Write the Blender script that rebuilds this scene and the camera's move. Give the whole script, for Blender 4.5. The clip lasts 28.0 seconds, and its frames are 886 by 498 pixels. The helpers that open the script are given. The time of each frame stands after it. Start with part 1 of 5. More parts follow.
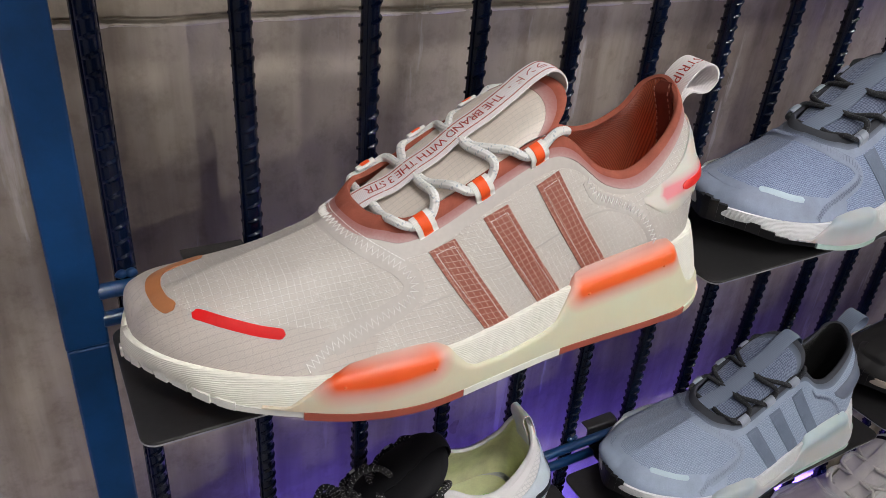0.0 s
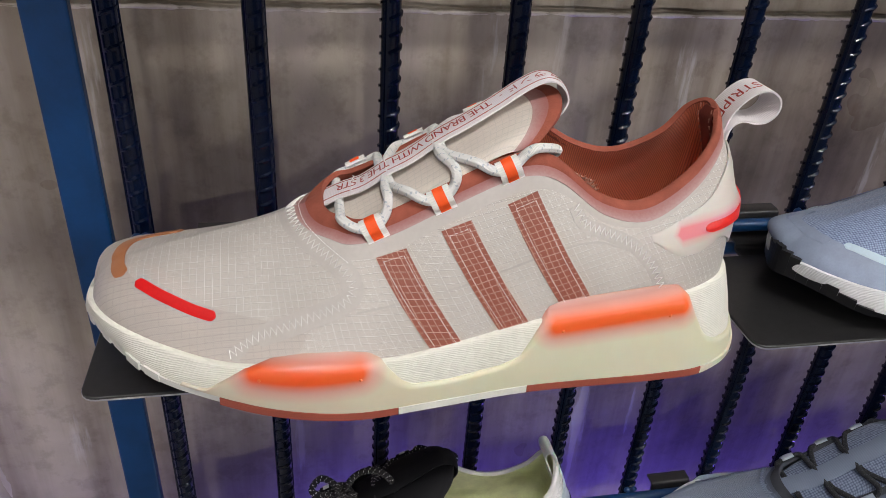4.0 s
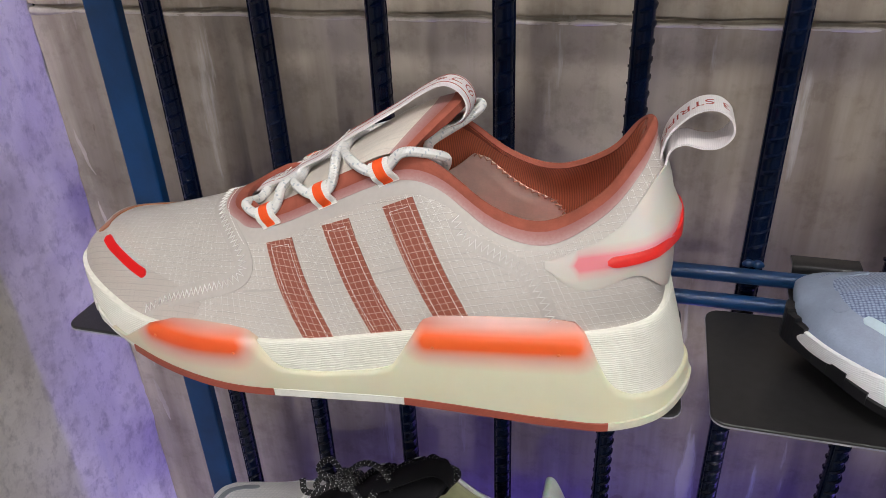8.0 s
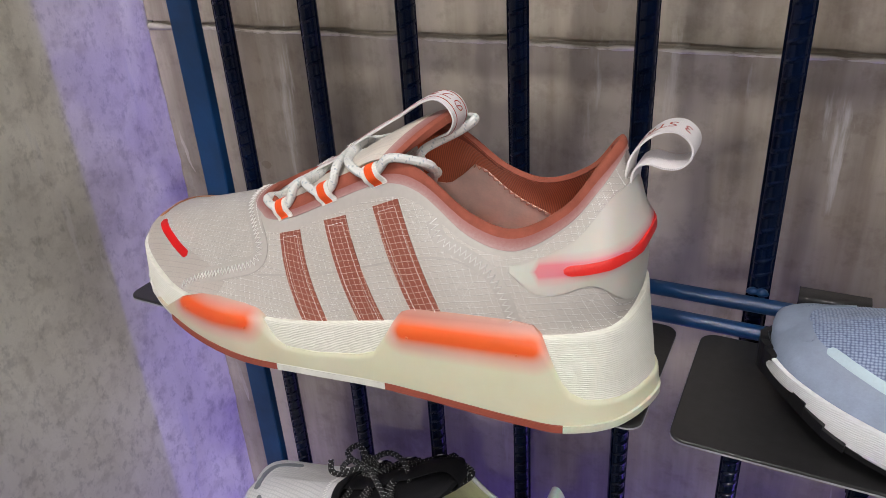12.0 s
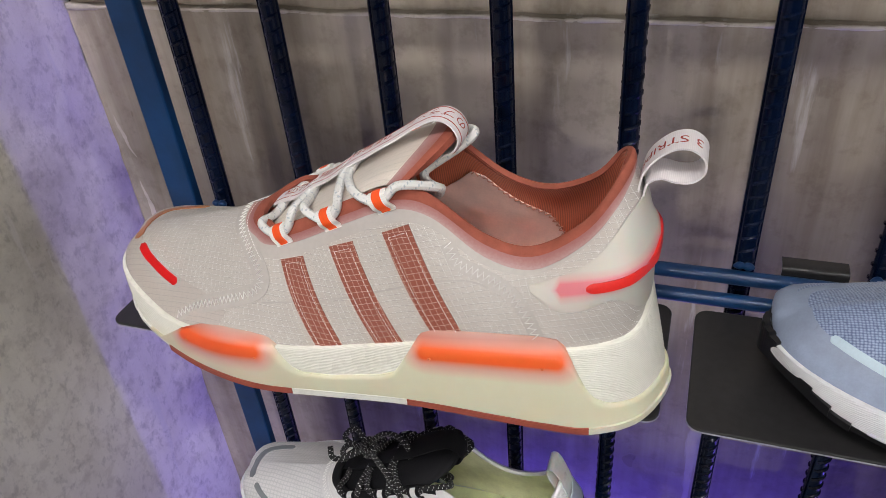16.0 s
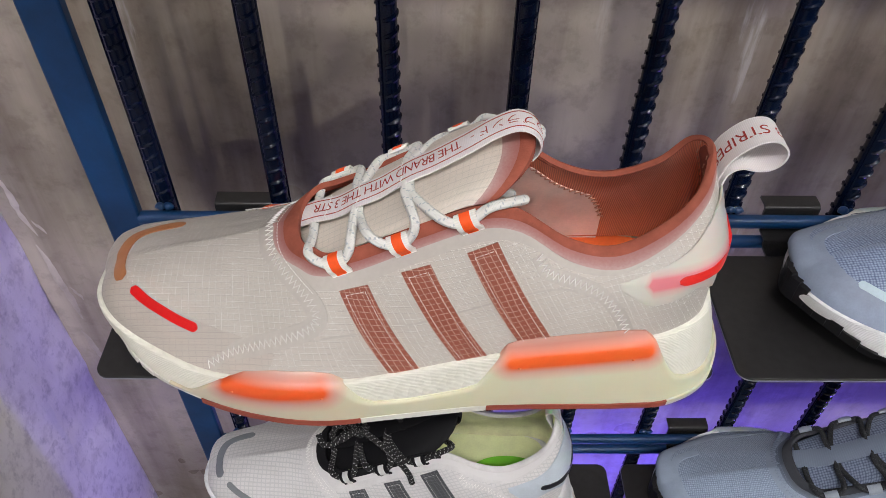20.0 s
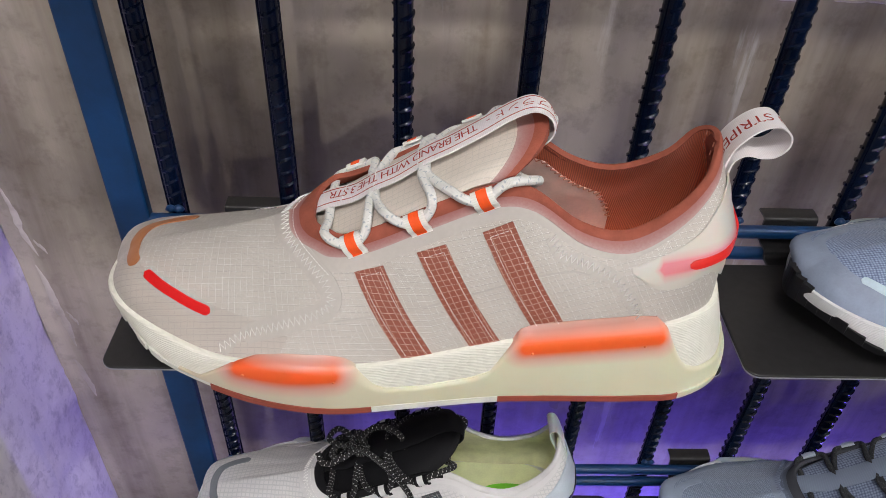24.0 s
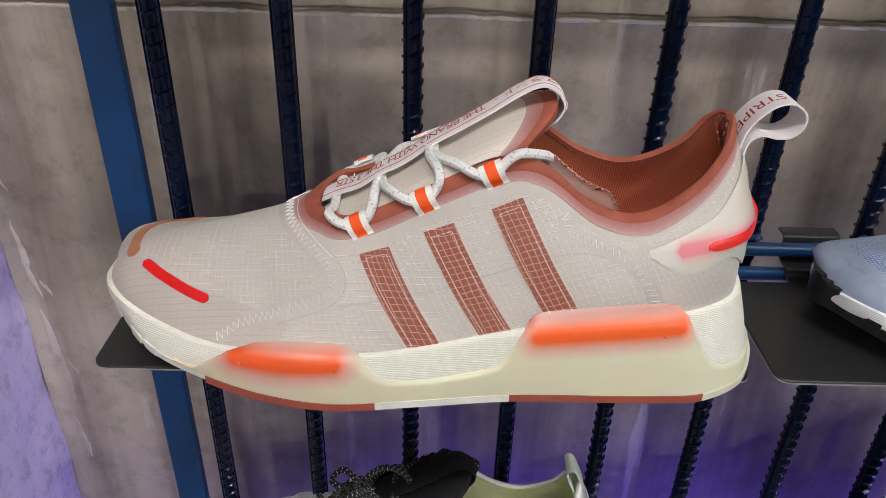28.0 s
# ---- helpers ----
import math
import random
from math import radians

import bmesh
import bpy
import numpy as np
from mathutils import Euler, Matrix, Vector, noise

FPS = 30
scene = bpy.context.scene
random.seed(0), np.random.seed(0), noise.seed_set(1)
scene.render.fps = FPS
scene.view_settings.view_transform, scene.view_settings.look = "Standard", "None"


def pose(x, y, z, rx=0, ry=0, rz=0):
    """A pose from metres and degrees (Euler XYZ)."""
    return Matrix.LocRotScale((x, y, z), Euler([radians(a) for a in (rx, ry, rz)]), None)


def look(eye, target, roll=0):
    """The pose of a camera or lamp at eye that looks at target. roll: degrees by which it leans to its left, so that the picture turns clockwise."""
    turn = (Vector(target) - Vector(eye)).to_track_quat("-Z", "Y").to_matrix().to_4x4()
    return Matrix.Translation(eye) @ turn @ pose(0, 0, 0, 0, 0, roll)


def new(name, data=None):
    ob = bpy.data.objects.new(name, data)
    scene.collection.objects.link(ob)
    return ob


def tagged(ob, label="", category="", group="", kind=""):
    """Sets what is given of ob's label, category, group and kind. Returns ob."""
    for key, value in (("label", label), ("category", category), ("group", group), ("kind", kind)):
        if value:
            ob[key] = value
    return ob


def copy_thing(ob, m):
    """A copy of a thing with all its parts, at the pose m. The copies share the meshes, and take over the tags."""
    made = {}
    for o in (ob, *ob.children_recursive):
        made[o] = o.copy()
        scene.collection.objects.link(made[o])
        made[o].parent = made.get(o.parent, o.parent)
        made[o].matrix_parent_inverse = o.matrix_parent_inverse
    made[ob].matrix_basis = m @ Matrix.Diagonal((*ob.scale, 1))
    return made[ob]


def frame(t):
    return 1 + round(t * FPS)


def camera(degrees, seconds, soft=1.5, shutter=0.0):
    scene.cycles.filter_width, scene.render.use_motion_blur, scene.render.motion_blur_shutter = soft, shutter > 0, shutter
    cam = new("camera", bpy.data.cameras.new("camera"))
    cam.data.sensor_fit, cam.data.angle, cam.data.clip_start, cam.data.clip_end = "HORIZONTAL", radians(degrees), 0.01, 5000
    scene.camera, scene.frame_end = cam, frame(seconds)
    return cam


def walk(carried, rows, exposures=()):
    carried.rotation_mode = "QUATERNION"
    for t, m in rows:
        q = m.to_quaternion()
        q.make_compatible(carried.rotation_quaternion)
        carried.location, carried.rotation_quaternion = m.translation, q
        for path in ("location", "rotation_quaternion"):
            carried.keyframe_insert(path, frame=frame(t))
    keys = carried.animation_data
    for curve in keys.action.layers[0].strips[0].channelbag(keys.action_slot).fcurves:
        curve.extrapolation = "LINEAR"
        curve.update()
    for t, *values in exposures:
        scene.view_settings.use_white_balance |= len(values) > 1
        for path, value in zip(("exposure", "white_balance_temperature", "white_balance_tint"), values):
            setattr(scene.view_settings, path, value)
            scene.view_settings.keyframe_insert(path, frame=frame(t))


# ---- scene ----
cam = camera(61.5, 28.0, soft=0.75)
METRES, EYE, TILT, LEAN, TURN = 0.7, 1.5, 0.0, 0.0, -31.2
ROWS = [
    (0.0, 0.0, 0.0, 0.0, 2.49, -30.01, -4.33),
    (0.5, 0.001, 0.0014, -0.0008, 2.91, -30.01, -4.35),
    (1.0, 0.0027, 0.002, -0.0017, 3.7, -30.04, -4.38),
    (1.5, 0.014, 0.0024, -0.0023, 5.03, -30.02, -4.4),
    (2.0, 0.0335, 0.0074, -0.0004, 7.13, -30.09, -4.4),
    (2.5, 0.0582, 0.012, 0.0007, 9.92, -30.26, -4.37),
    (3.0, 0.089, 0.0219, 0.0032, 13.25, -30.44, -4.22),
    (3.5, 0.1166, 0.0377, 0.0023, 16.87, -30.71, -3.94),
    (5.5, 0.2339, 0.1117, -0.0054, 31.39, -31.08, -1.59),
    (6.0, 0.2678, 0.128, -0.0076, 34.81, -30.87, -0.82),
    (6.5, 0.3022, 0.1468, -0.0051, 38.12, -30.63, -0.05),
    (7.0, 0.3276, 0.1669, -0.0053, 41.21, -30.27, 0.73),
    (7.5, 0.347, 0.1815, -0.0075, 44.03, -29.91, 1.48),
    (8.0, 0.3634, 0.2002, -0.009, 46.57, -29.56, 2.12),
    (8.5, 0.3804, 0.2128, -0.0093, 48.91, -29.17, 2.65),
    (9.0, 0.399, 0.2202, -0.0082, 51.02, -28.75, 3.16),
    (9.5, 0.4148, 0.2281, -0.0051, 52.92, -28.28, 3.42),
    (10.0, 0.4299, 0.2378, -0.006, 54.56, -27.99, 3.54),
    (10.5, 0.44, 0.245, -0.0072, 55.94, -27.7, 3.54),
    (11.0, 0.4497, 0.2478, -0.0061, 56.9, -27.56, 3.52),
    (11.5, 0.4534, 0.2507, -0.0062, 57.52, -27.43, 3.4),
    (12.0, 0.4526, 0.2505, -0.0065, 57.89, -27.36, 3.22),
    (12.5, 0.4536, 0.2514, -0.0068, 58.14, -27.34, 3.0),
    (14.5, 0.4454, 0.2471, 0.0137, 56.74, -28.98, 2.82),
    (15.0, 0.4325, 0.2417, 0.0295, 55.03, -30.53, 3.28),
    (15.5, 0.4126, 0.2348, 0.0427, 52.57, -32.62, 3.87),
    (16.0, 0.3886, 0.2268, 0.0585, 49.56, -35.11, 4.45),
    (16.5, 0.3571, 0.2159, 0.0738, 46.32, -37.71, 4.76),
    (17.0, 0.327, 0.2108, 0.0857, 43.04, -39.9, 4.55),
    (17.5, 0.3001, 0.2057, 0.0941, 40.05, -41.81, 3.92),
    (18.0, 0.2725, 0.1947, 0.1032, 37.31, -43.4, 2.82),
    (18.5, 0.2484, 0.1773, 0.1132, 35.0, -44.3, 1.73),
    (19.0, 0.2277, 0.1701, 0.1171, 33.11, -44.96, 0.65),
    (19.5, 0.2086, 0.1653, 0.1175, 31.72, -45.36, -0.23),
    (20.0, 0.1954, 0.1629, 0.1152, 30.82, -45.5, -0.9),
    (20.5, 0.1897, 0.1578, 0.1135, 30.3, -45.46, -1.43),
    (21.0, 0.1892, 0.1525, 0.1125, 30.06, -45.28, -1.89),
    (21.5, 0.1893, 0.1458, 0.1139, 29.98, -44.96, -2.26),
    (23.5, 0.1963, 0.1235, 0.0891, 30.28, -41.18, -2.3),
    (24.0, 0.2029, 0.1162, 0.0768, 30.37, -39.6, -2.13),
    (24.5, 0.21, 0.1094, 0.0641, 30.42, -38.02, -1.99),
    (25.0, 0.2148, 0.1019, 0.0495, 30.48, -36.44, -1.89),
    (25.5, 0.2166, 0.0999, 0.0341, 30.57, -34.89, -1.77),
    (26.0, 0.2191, 0.0989, 0.0192, 30.69, -33.44, -1.68),
    (26.5, 0.2198, 0.0956, 0.011, 30.81, -32.22, -1.62),
    (27.0, 0.2205, 0.0931, 0.005, 30.97, -31.37, -1.58),
    (27.5, 0.2242, 0.0922, 0.0018, 31.15, -30.9, -1.54),
    (28.0, 0.2258, 0.0906, 0.0014, 31.34, -30.68, -1.55),
]
walk(cam, [(t, pose(0, 0, EYE, TILT, LEAN, TURN) @ pose(METRES * x, METRES * y, METRES * z, 90 + pitch, roll, yaw)) for t, x, y, z, yaw, pitch, roll in ROWS])

# ---- light: shop spots on the ceiling, an added soft fill from above, a violet strip behind the rack ----
world = bpy.data.worlds.new("shop_air")
scene.world = world
world.use_nodes = True
world.node_tree.nodes["Background"].inputs["Color"].default_value = (0.9, 0.93, 1.0, 1)
world.node_tree.nodes["Background"].inputs["Strength"].default_value = 0.012


def lamp(name, kind, eye, target, power, colour, size, size_y=0.0, spread=180):
    data = bpy.data.lights.new(name, kind)
    data.energy, data.color = power, colour
    if kind == "AREA":
        data.shape = "RECTANGLE" if size_y else "DISK"
        data.size = size
        data.spread = radians(spread)
        if size_y:
            data.size_y = size_y
    else:
        data.shadow_soft_size = size
    ob = new(name, data)
    ob.matrix_world = look(eye, target)
    return ob


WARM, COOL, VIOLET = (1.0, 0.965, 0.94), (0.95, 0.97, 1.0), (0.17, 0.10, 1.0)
for eye, power in (((-0.1, -0.85, 3.1), 0.8), ((0.15, -0.85, 3.1), 0.55), ((0.62, -0.85, 3.1), 0.35), ((1.12, -0.85, 3.1), 0.3), ((1.9, -0.9, 3.1), 0.7),
                   ((0.1, -3.9, 3.0), 1.9), ((2.4, -3.9, 3.0), 2.1), ((4.2, -3.4, 3.0), 2.4)):
    lamp("spot_lamp", "AREA", eye, (0.2, 0.3, 1.3), power, WARM, 0.09, spread=50)
# broad fill without a fixture of its own, added for ambient light
lamp("ceiling_fill", "AREA", (1.4, -2.0, 3.15), (1.4, -2.0, 0), 4.2, COOL, 2.6, 2.2)
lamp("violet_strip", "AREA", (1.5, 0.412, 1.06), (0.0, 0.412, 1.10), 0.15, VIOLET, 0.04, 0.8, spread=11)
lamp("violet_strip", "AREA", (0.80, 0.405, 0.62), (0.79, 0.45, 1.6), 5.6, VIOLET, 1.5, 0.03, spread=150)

# ---- materials ----
def nodes_of(name):
    mat = bpy.data.materials.new(name)
    mat.use_nodes = True
    tree = mat.node_tree
    return mat, tree, tree.nodes["Principled BSDF"]


def add_node(tree, kind, **given):
    node = tree.nodes.new(kind)
    for key, value in given.items():
        node.inputs[key.replace("_", " ")].default_value = value
    return node


def ramp(tree, source, stops):
    node = tree.nodes.new("ShaderNodeValToRGB")
    el = node.color_ramp.elements
    while len(el) < len(stops):
        el.new(0.5)
    for e, (at, c) in zip(el, stops):
        e.position, e.color = at, (c if len(c) == 4 else (*c, 1))
    tree.links.new(source, node.inputs["Fac"])
    return node.outputs["Color"]


def mix(tree, fac, a, b, blend="MIX"):
    node = tree.nodes.new("ShaderNodeMix")
    node.data_type, node.blend_type = "RGBA", blend
    for key, value in ((0, fac), (6, a), (7, b)):
        if isinstance(value, (int, float)):
            node.inputs[key].default_value = value
        elif isinstance(value, tuple):
            node.inputs[key].default_value = (*value, 1)
        else:
            tree.links.new(value, node.inputs[key])
    return node.outputs[2]


def maths(tree, op, a, b=None, c=None):
    node = tree.nodes.new("ShaderNodeMath")
    node.operation = op
    for k, value in enumerate((a, b, c)):
        if value is None:
            continue
        if isinstance(value, (int, float)):
            node.inputs[k].default_value = value
        else:
            tree.links.new(value, node.inputs[k])
    return node.outputs[0]


def noise_out(tree, scale, detail=4, rough=0.55, coords="Object", stretch=None):
    co = tree.nodes.new("ShaderNodeTexCoord").outputs[coords]
    if stretch:
        mp = tree.nodes.new("ShaderNodeMapping")
        mp.inputs["Scale"].default_value = stretch
        tree.links.new(co, mp.inputs["Vector"])
        co = mp.outputs["Vector"]
    n = add_node(tree, "ShaderNodeTexNoise", Scale=scale, Detail=detail, Roughness=rough)
    tree.links.new(co, n.inputs["Vector"])
    return n.outputs["Fac"]


def bump(tree, bsdf, height, strength, distance):
    b = add_node(tree, "ShaderNodeBump", Strength=strength, Distance=distance)
    tree.links.new(height, b.inputs["Height"])
    tree.links.new(b.outputs["Normal"], bsdf.inputs["Normal"])


def plain(name, colour, rough=0.5, metal=0.0, grain=0.06, scale=60, relief=0.0, relief_scale=900, coat=0.0, subsurface=0.0, gloss=0.5):
    """One material with two scales of colour variation and a fine relief."""
    mat, tree, bsdf = nodes_of(name)
    lo = tuple(max(0, c * (1 - grain * 2)) for c in colour)
    hi = tuple(min(1, c * (1 + grain)) for c in colour)
    col = ramp(tree, noise_out(tree, scale), [(0.3, lo), (0.7, hi)])
    fine = ramp(tree, noise_out(tree, scale * 14, 2), [(0.3, (0.9,) * 3), (0.7, (1, 1, 1))])
    tree.links.new(mix(tree, 0.6, col, fine, "MULTIPLY"), bsdf.inputs["Base Color"])
    bsdf.inputs["Roughness"].default_value = rough
    bsdf.inputs["Metallic"].default_value = metal
    bsdf.inputs["Specular IOR Level"].default_value = gloss
    bsdf.inputs["Coat Weight"].default_value = coat
    bsdf.inputs["Coat Roughness"].default_value = 0.15
    if subsurface:
        bsdf.inputs["Subsurface Weight"].default_value = subsurface
        bsdf.inputs["Subsurface Scale"].default_value = 0.004
    if relief:
        bump(tree, bsdf, noise_out(tree, relief_scale, 3), relief, 0.0004)
    return mat


def fabric(name, colour, thread, cell=3.2, line=0.07, rough=0.55, weave=0.35, sheen=0.1, diagonals=0.0, shine=0.2, dashes=0.75, strength=0.5, groove_shade=0.3):
    """Ripstop cloth: a fine weave with raised pale threads in a square grid, laid out by the UV map in millimetres."""
    mat, tree, bsdf = nodes_of(name)
    uv = tree.nodes.new("ShaderNodeTexCoord").outputs["UV"]
    sep = tree.nodes.new("ShaderNodeSeparateXYZ")
    tree.links.new(uv, sep.inputs[0])
    u, v = sep.outputs[0], sep.outputs[1]
    wob = add_node(tree, "ShaderNodeTexNoise", Scale=0.05, Detail=2.0)
    tree.links.new(uv, wob.inputs["Vector"])
    wobble = maths(tree, "MULTIPLY", maths(tree, "SUBTRACT", wob.outputs["Fac"], 0.5), 2.2)

    def lines(coord, width, size):
        f = maths(tree, "FRACT", maths(tree, "DIVIDE", coord, size))
        d = maths(tree, "ABSOLUTE", maths(tree, "SUBTRACT", f, 0.5))
        return maths(tree, "MULTIPLY", maths(tree, "GREATER_THAN", d, 0.5 - width), 1.0)

    def dash(coord):
        return maths(tree, "LESS_THAN", maths(tree, "FRACT", maths(tree, "DIVIDE", coord, 0.85)), dashes)

    uu, vv = maths(tree, "ADD", u, wobble), maths(tree, "ADD", v, wobble)
    grid = maths(tree, "MAXIMUM", maths(tree, "MULTIPLY", lines(uu, line, cell), dash(vv)),
                 maths(tree, "MULTIPLY", lines(vv, line, cell), dash(uu)))
    groove = maths(tree, "MAXIMUM", lines(uu, line * 1.7, cell), lines(maths(tree, "ADD", vv, 0.1), line * 2.4, cell))
    if diagonals:
        p, m = maths(tree, "ADD", uu, vv), maths(tree, "SUBTRACT", uu, vv)
        patch = add_node(tree, "ShaderNodeTexNoise", Scale=0.06, Detail=1.0)
        tree.links.new(uv, patch.inputs["Vector"])
        on = maths(tree, "GREATER_THAN", patch.outputs["Fac"], 0.54)
        diag = maths(tree, "MAXIMUM", lines(p, line * 0.6, cell * 2), lines(m, line * 0.6, cell * 2))
        grid = maths(tree, "MAXIMUM", grid, maths(tree, "MULTIPLY", maths(tree, "MULTIPLY", diag, on), diagonals))
    w1 = maths(tree, "SINE", maths(tree, "MULTIPLY", u, 9.5))
    w2 = maths(tree, "SINE", maths(tree, "MULTIPLY", v, 9.5))
    cloud = noise_out(tree, 45)
    # shiny streaks along the cloth and weave sparkle, mixed into the colour
    mp = add_node(tree, "ShaderNodeMapping", Scale=(0.06, 1.9, 1.0))
    tree.links.new(uv, mp.inputs["Vector"])
    run = add_node(tree, "ShaderNodeTexNoise", Scale=1.0, Detail=3.0)
    tree.links.new(mp.outputs["Vector"], run.inputs["Vector"])
    cloud = maths(tree, "ADD", maths(tree, "MULTIPLY", cloud, 0.55), maths(tree, "MULTIPLY", run.outputs["Fac"], 0.45))
    cloud = maths(tree, "ADD", cloud, maths(tree, "MULTIPLY", maths(tree, "MULTIPLY", w1, w2), 0.05))
    blotch = ramp(tree, cloud, [(0.3, tuple(c * 0.88 for c in colour)), (0.7, tuple(min(1, c * 1.07) for c in colour))])
    # shadow edge beside each thread, painted as a darker cloth colour
    blotch = mix(tree, maths(tree, "MULTIPLY", groove, groove_shade), blotch, tuple(c * 0.45 for c in colour))
    tree.links.new(mix(tree, maths(tree, "MULTIPLY", grid, strength), blotch, thread), bsdf.inputs["Base Color"])
    height = maths(tree, "ADD", maths(tree, "MULTIPLY", maths(tree, "MULTIPLY", w1, w2), 0.16), maths(tree, "SUBTRACT", maths(tree, "MULTIPLY", grid, 1.4), maths(tree, "MULTIPLY", groove, 0.4)))
    bump(tree, bsdf, height, weave, 0.0004)
    bsdf.inputs["Roughness"].default_value = rough
    bsdf.inputs["Sheen Weight"].default_value = sheen
    bsdf.inputs["Coat Weight"].default_value = shine
    bsdf.inputs["Coat Roughness"].default_value = 0.35
    return mat


def webbing(name, colour, rib=0.55, edge=None, rough=0.7):
    """Woven tape: ribs across its run (UV u in millimetres)."""
    mat, tree, bsdf = nodes_of(name)
    uv = tree.nodes.new("ShaderNodeTexCoord").outputs["UV"]
    sep = tree.nodes.new("ShaderNodeSeparateXYZ")
    tree.links.new(uv, sep.inputs[0])
    ribs = maths(tree, "SINE", maths(tree, "MULTIPLY", sep.outputs[0], 6.283 / rib))
    col = ramp(tree, maths(tree, "MULTIPLY_ADD", ribs, 0.5, 0.5), [(0.0, tuple(c * 0.93 for c in colour)), (0.8, colour)])
    tree.links.new(col, bsdf.inputs["Base Color"])
    bsdf.inputs["Roughness"].default_value = rough
    bump(tree, bsdf, ribs, 0.35, 0.0002)
    return mat


def knit(name, colour, dark, cell=1.5):
    mat, tree, bsdf = nodes_of(name)
    uv = tree.nodes.new("ShaderNodeTexCoord").outputs["UV"]
    vor = add_node(tree, "ShaderNodeTexVoronoi", Scale=1.0 / cell, Randomness=0.25)
    tree.links.new(uv, vor.inputs["Vector"])
    col = ramp(tree, vor.outputs["Distance"], [(0.18, colour), (0.62, dark)])
    blotch = ramp(tree, noise_out(tree, 30), [(0.3, (0.88, 0.9, 0.92)), (0.7, (1, 1, 1))])
    tree.links.new(mix(tree, 1.0, col, blotch, "MULTIPLY"), bsdf.inputs["Base Color"])
    inv = maths(tree, "SUBTRACT", 1.0, vor.outputs["Distance"])
    bump(tree, bsdf, inv, 0.5, 0.0006)
    bsdf.inputs["Roughness"].default_value = 0.8
    bsdf.inputs["Sheen Weight"].default_value = 0.2
    return mat


def concrete(name, base, dark, pale, seed, pits=0.0, streaks=(0.76, 0.74, 0.72)):
    mat, tree, bsdf = nodes_of(name)
    big = noise_out(tree, 3.1 + seed, 6, 0.62)
    col = ramp(tree, big, [(0.28, dark), (0.5, base), (0.74, pale)])
    streak = ramp(tree, noise_out(tree, 8.0, 5, 0.6, stretch=(3.0, 3.0, 0.22)), [(0.36, streaks), (0.58, (1, 1, 1))])
    speck = ramp(tree, noise_out(tree, 55, 4, 0.7), [(0.36, (0.72, 0.7, 0.68)), (0.5, (1, 1, 1))])
    col = mix(tree, 0.8, col, streak, "MULTIPLY")
    col = mix(tree, 0.6, col, speck, "MULTIPLY")
    drip = ramp(tree, noise_out(tree, 9.0, 6, 0.6, stretch=(4.0, 4.0, 0.45)), [(0.63, (0, 0, 0)), (0.68, (1, 1, 1))])
    col = mix(tree, maths(tree, "MULTIPLY", drip, 0.5), col, (0.62, 0.60, 0.58))
    if pits:
        pit = ramp(tree, noise_out(tree, 95, 5, 0.75, stretch=(1.0, 1.0, 0.6)), [(0.38, (0.35, 0.34, 0.33)), (0.47, (1, 1, 1))])
        col = mix(tree, pits, col, pit, "MULTIPLY")
    tree.links.new(col, bsdf.inputs["Base Color"])
    rough = ramp(tree, noise_out(tree, 12, 3), [(0.3, (0.26,) * 3), (0.7, (0.48,) * 3)])
    tree.links.new(rough, bsdf.inputs["Roughness"])
    bump(tree, bsdf, maths(tree, "ADD", noise_out(tree, 60, 6, 0.65), maths(tree, "MULTIPLY", big, 2.0)), 0.25, 0.003)
    return mat


# back wall streaks are deepened to paint in the bars' soft shadow bands
M_WALL = concrete("cast_concrete", (0.395, 0.346, 0.28), (0.17, 0.132, 0.102), (0.66, 0.585, 0.50), 0.0, streaks=(0.50, 0.455, 0.415))
M_SIDE = concrete("rendered_concrete", (0.74, 0.71, 0.62), (0.42, 0.395, 0.34), (0.86, 0.835, 0.755), 1.7, 0.3, (0.88, 0.87, 0.86))
M_LIP = concrete("pale_lip_plaster", (0.62, 0.565, 0.50), (0.36, 0.31, 0.265), (0.76, 0.71, 0.65), 4.0)
M_GLINT = plain("edge_highlight_grey", (0.42, 0.42, 0.43), 0.35, grain=0.15, scale=80)
M_FLOOR = plain("floor_screed", (0.16, 0.155, 0.15), 0.5, grain=0.2, scale=3)
M_CEIL = plain("ceiling_paint", (0.12, 0.12, 0.12), 0.8, grain=0.1, scale=3)
M_PAINT = plain("shop_wall_paint", (0.26, 0.26, 0.265), 0.7, grain=0.1, scale=2)
M_BLUE = plain("blue_enamel", (0.0010, 0.0050, 0.022), 0.24, grain=0.25, scale=60, relief=0.10, relief_scale=300, coat=0.12, gloss=0.35)
M_POST = plain("blue_post_enamel", (0.005, 0.045, 0.15), 0.36, grain=0.15, scale=40, relief=0.08, relief_scale=250, coat=0.15)
M_SHELF = plain("black_powder_coat", (0.025, 0.0245, 0.026), 0.30, grain=0.12, scale=200, relief=0.15, relief_scale=1500)

# ---- mesh helpers ----
def part(name, verts, faces, material, parent=None, label="", uv=None, smooth=True):
    """One mesh object from arrays in millimetres, under a thing or a part."""
    me = bpy.data.meshes.new(name)
    me.from_pydata((np.asarray(verts, float) / 1000.0).tolist(), [], faces)
    me.materials.append(material)
    if smooth:
        me.polygons.foreach_set("use_smooth", [True] * len(me.polygons))
        me.set_sharp_from_angle(angle=radians(52))
    if uv is not None:
        layer = me.uv_layers.new(name="UVMap")
        idx = np.empty(len(me.loops), int)
        me.loops.foreach_get("vertex_index", idx)
        layer.data.foreach_set("uv", np.asarray(uv, float)[idx].ravel())
    me.validate()
    me.update()
    ob = new(name, me)
    if parent is not None:
        ob.parent = parent
    if label:
        tagged(ob, label)
    return ob


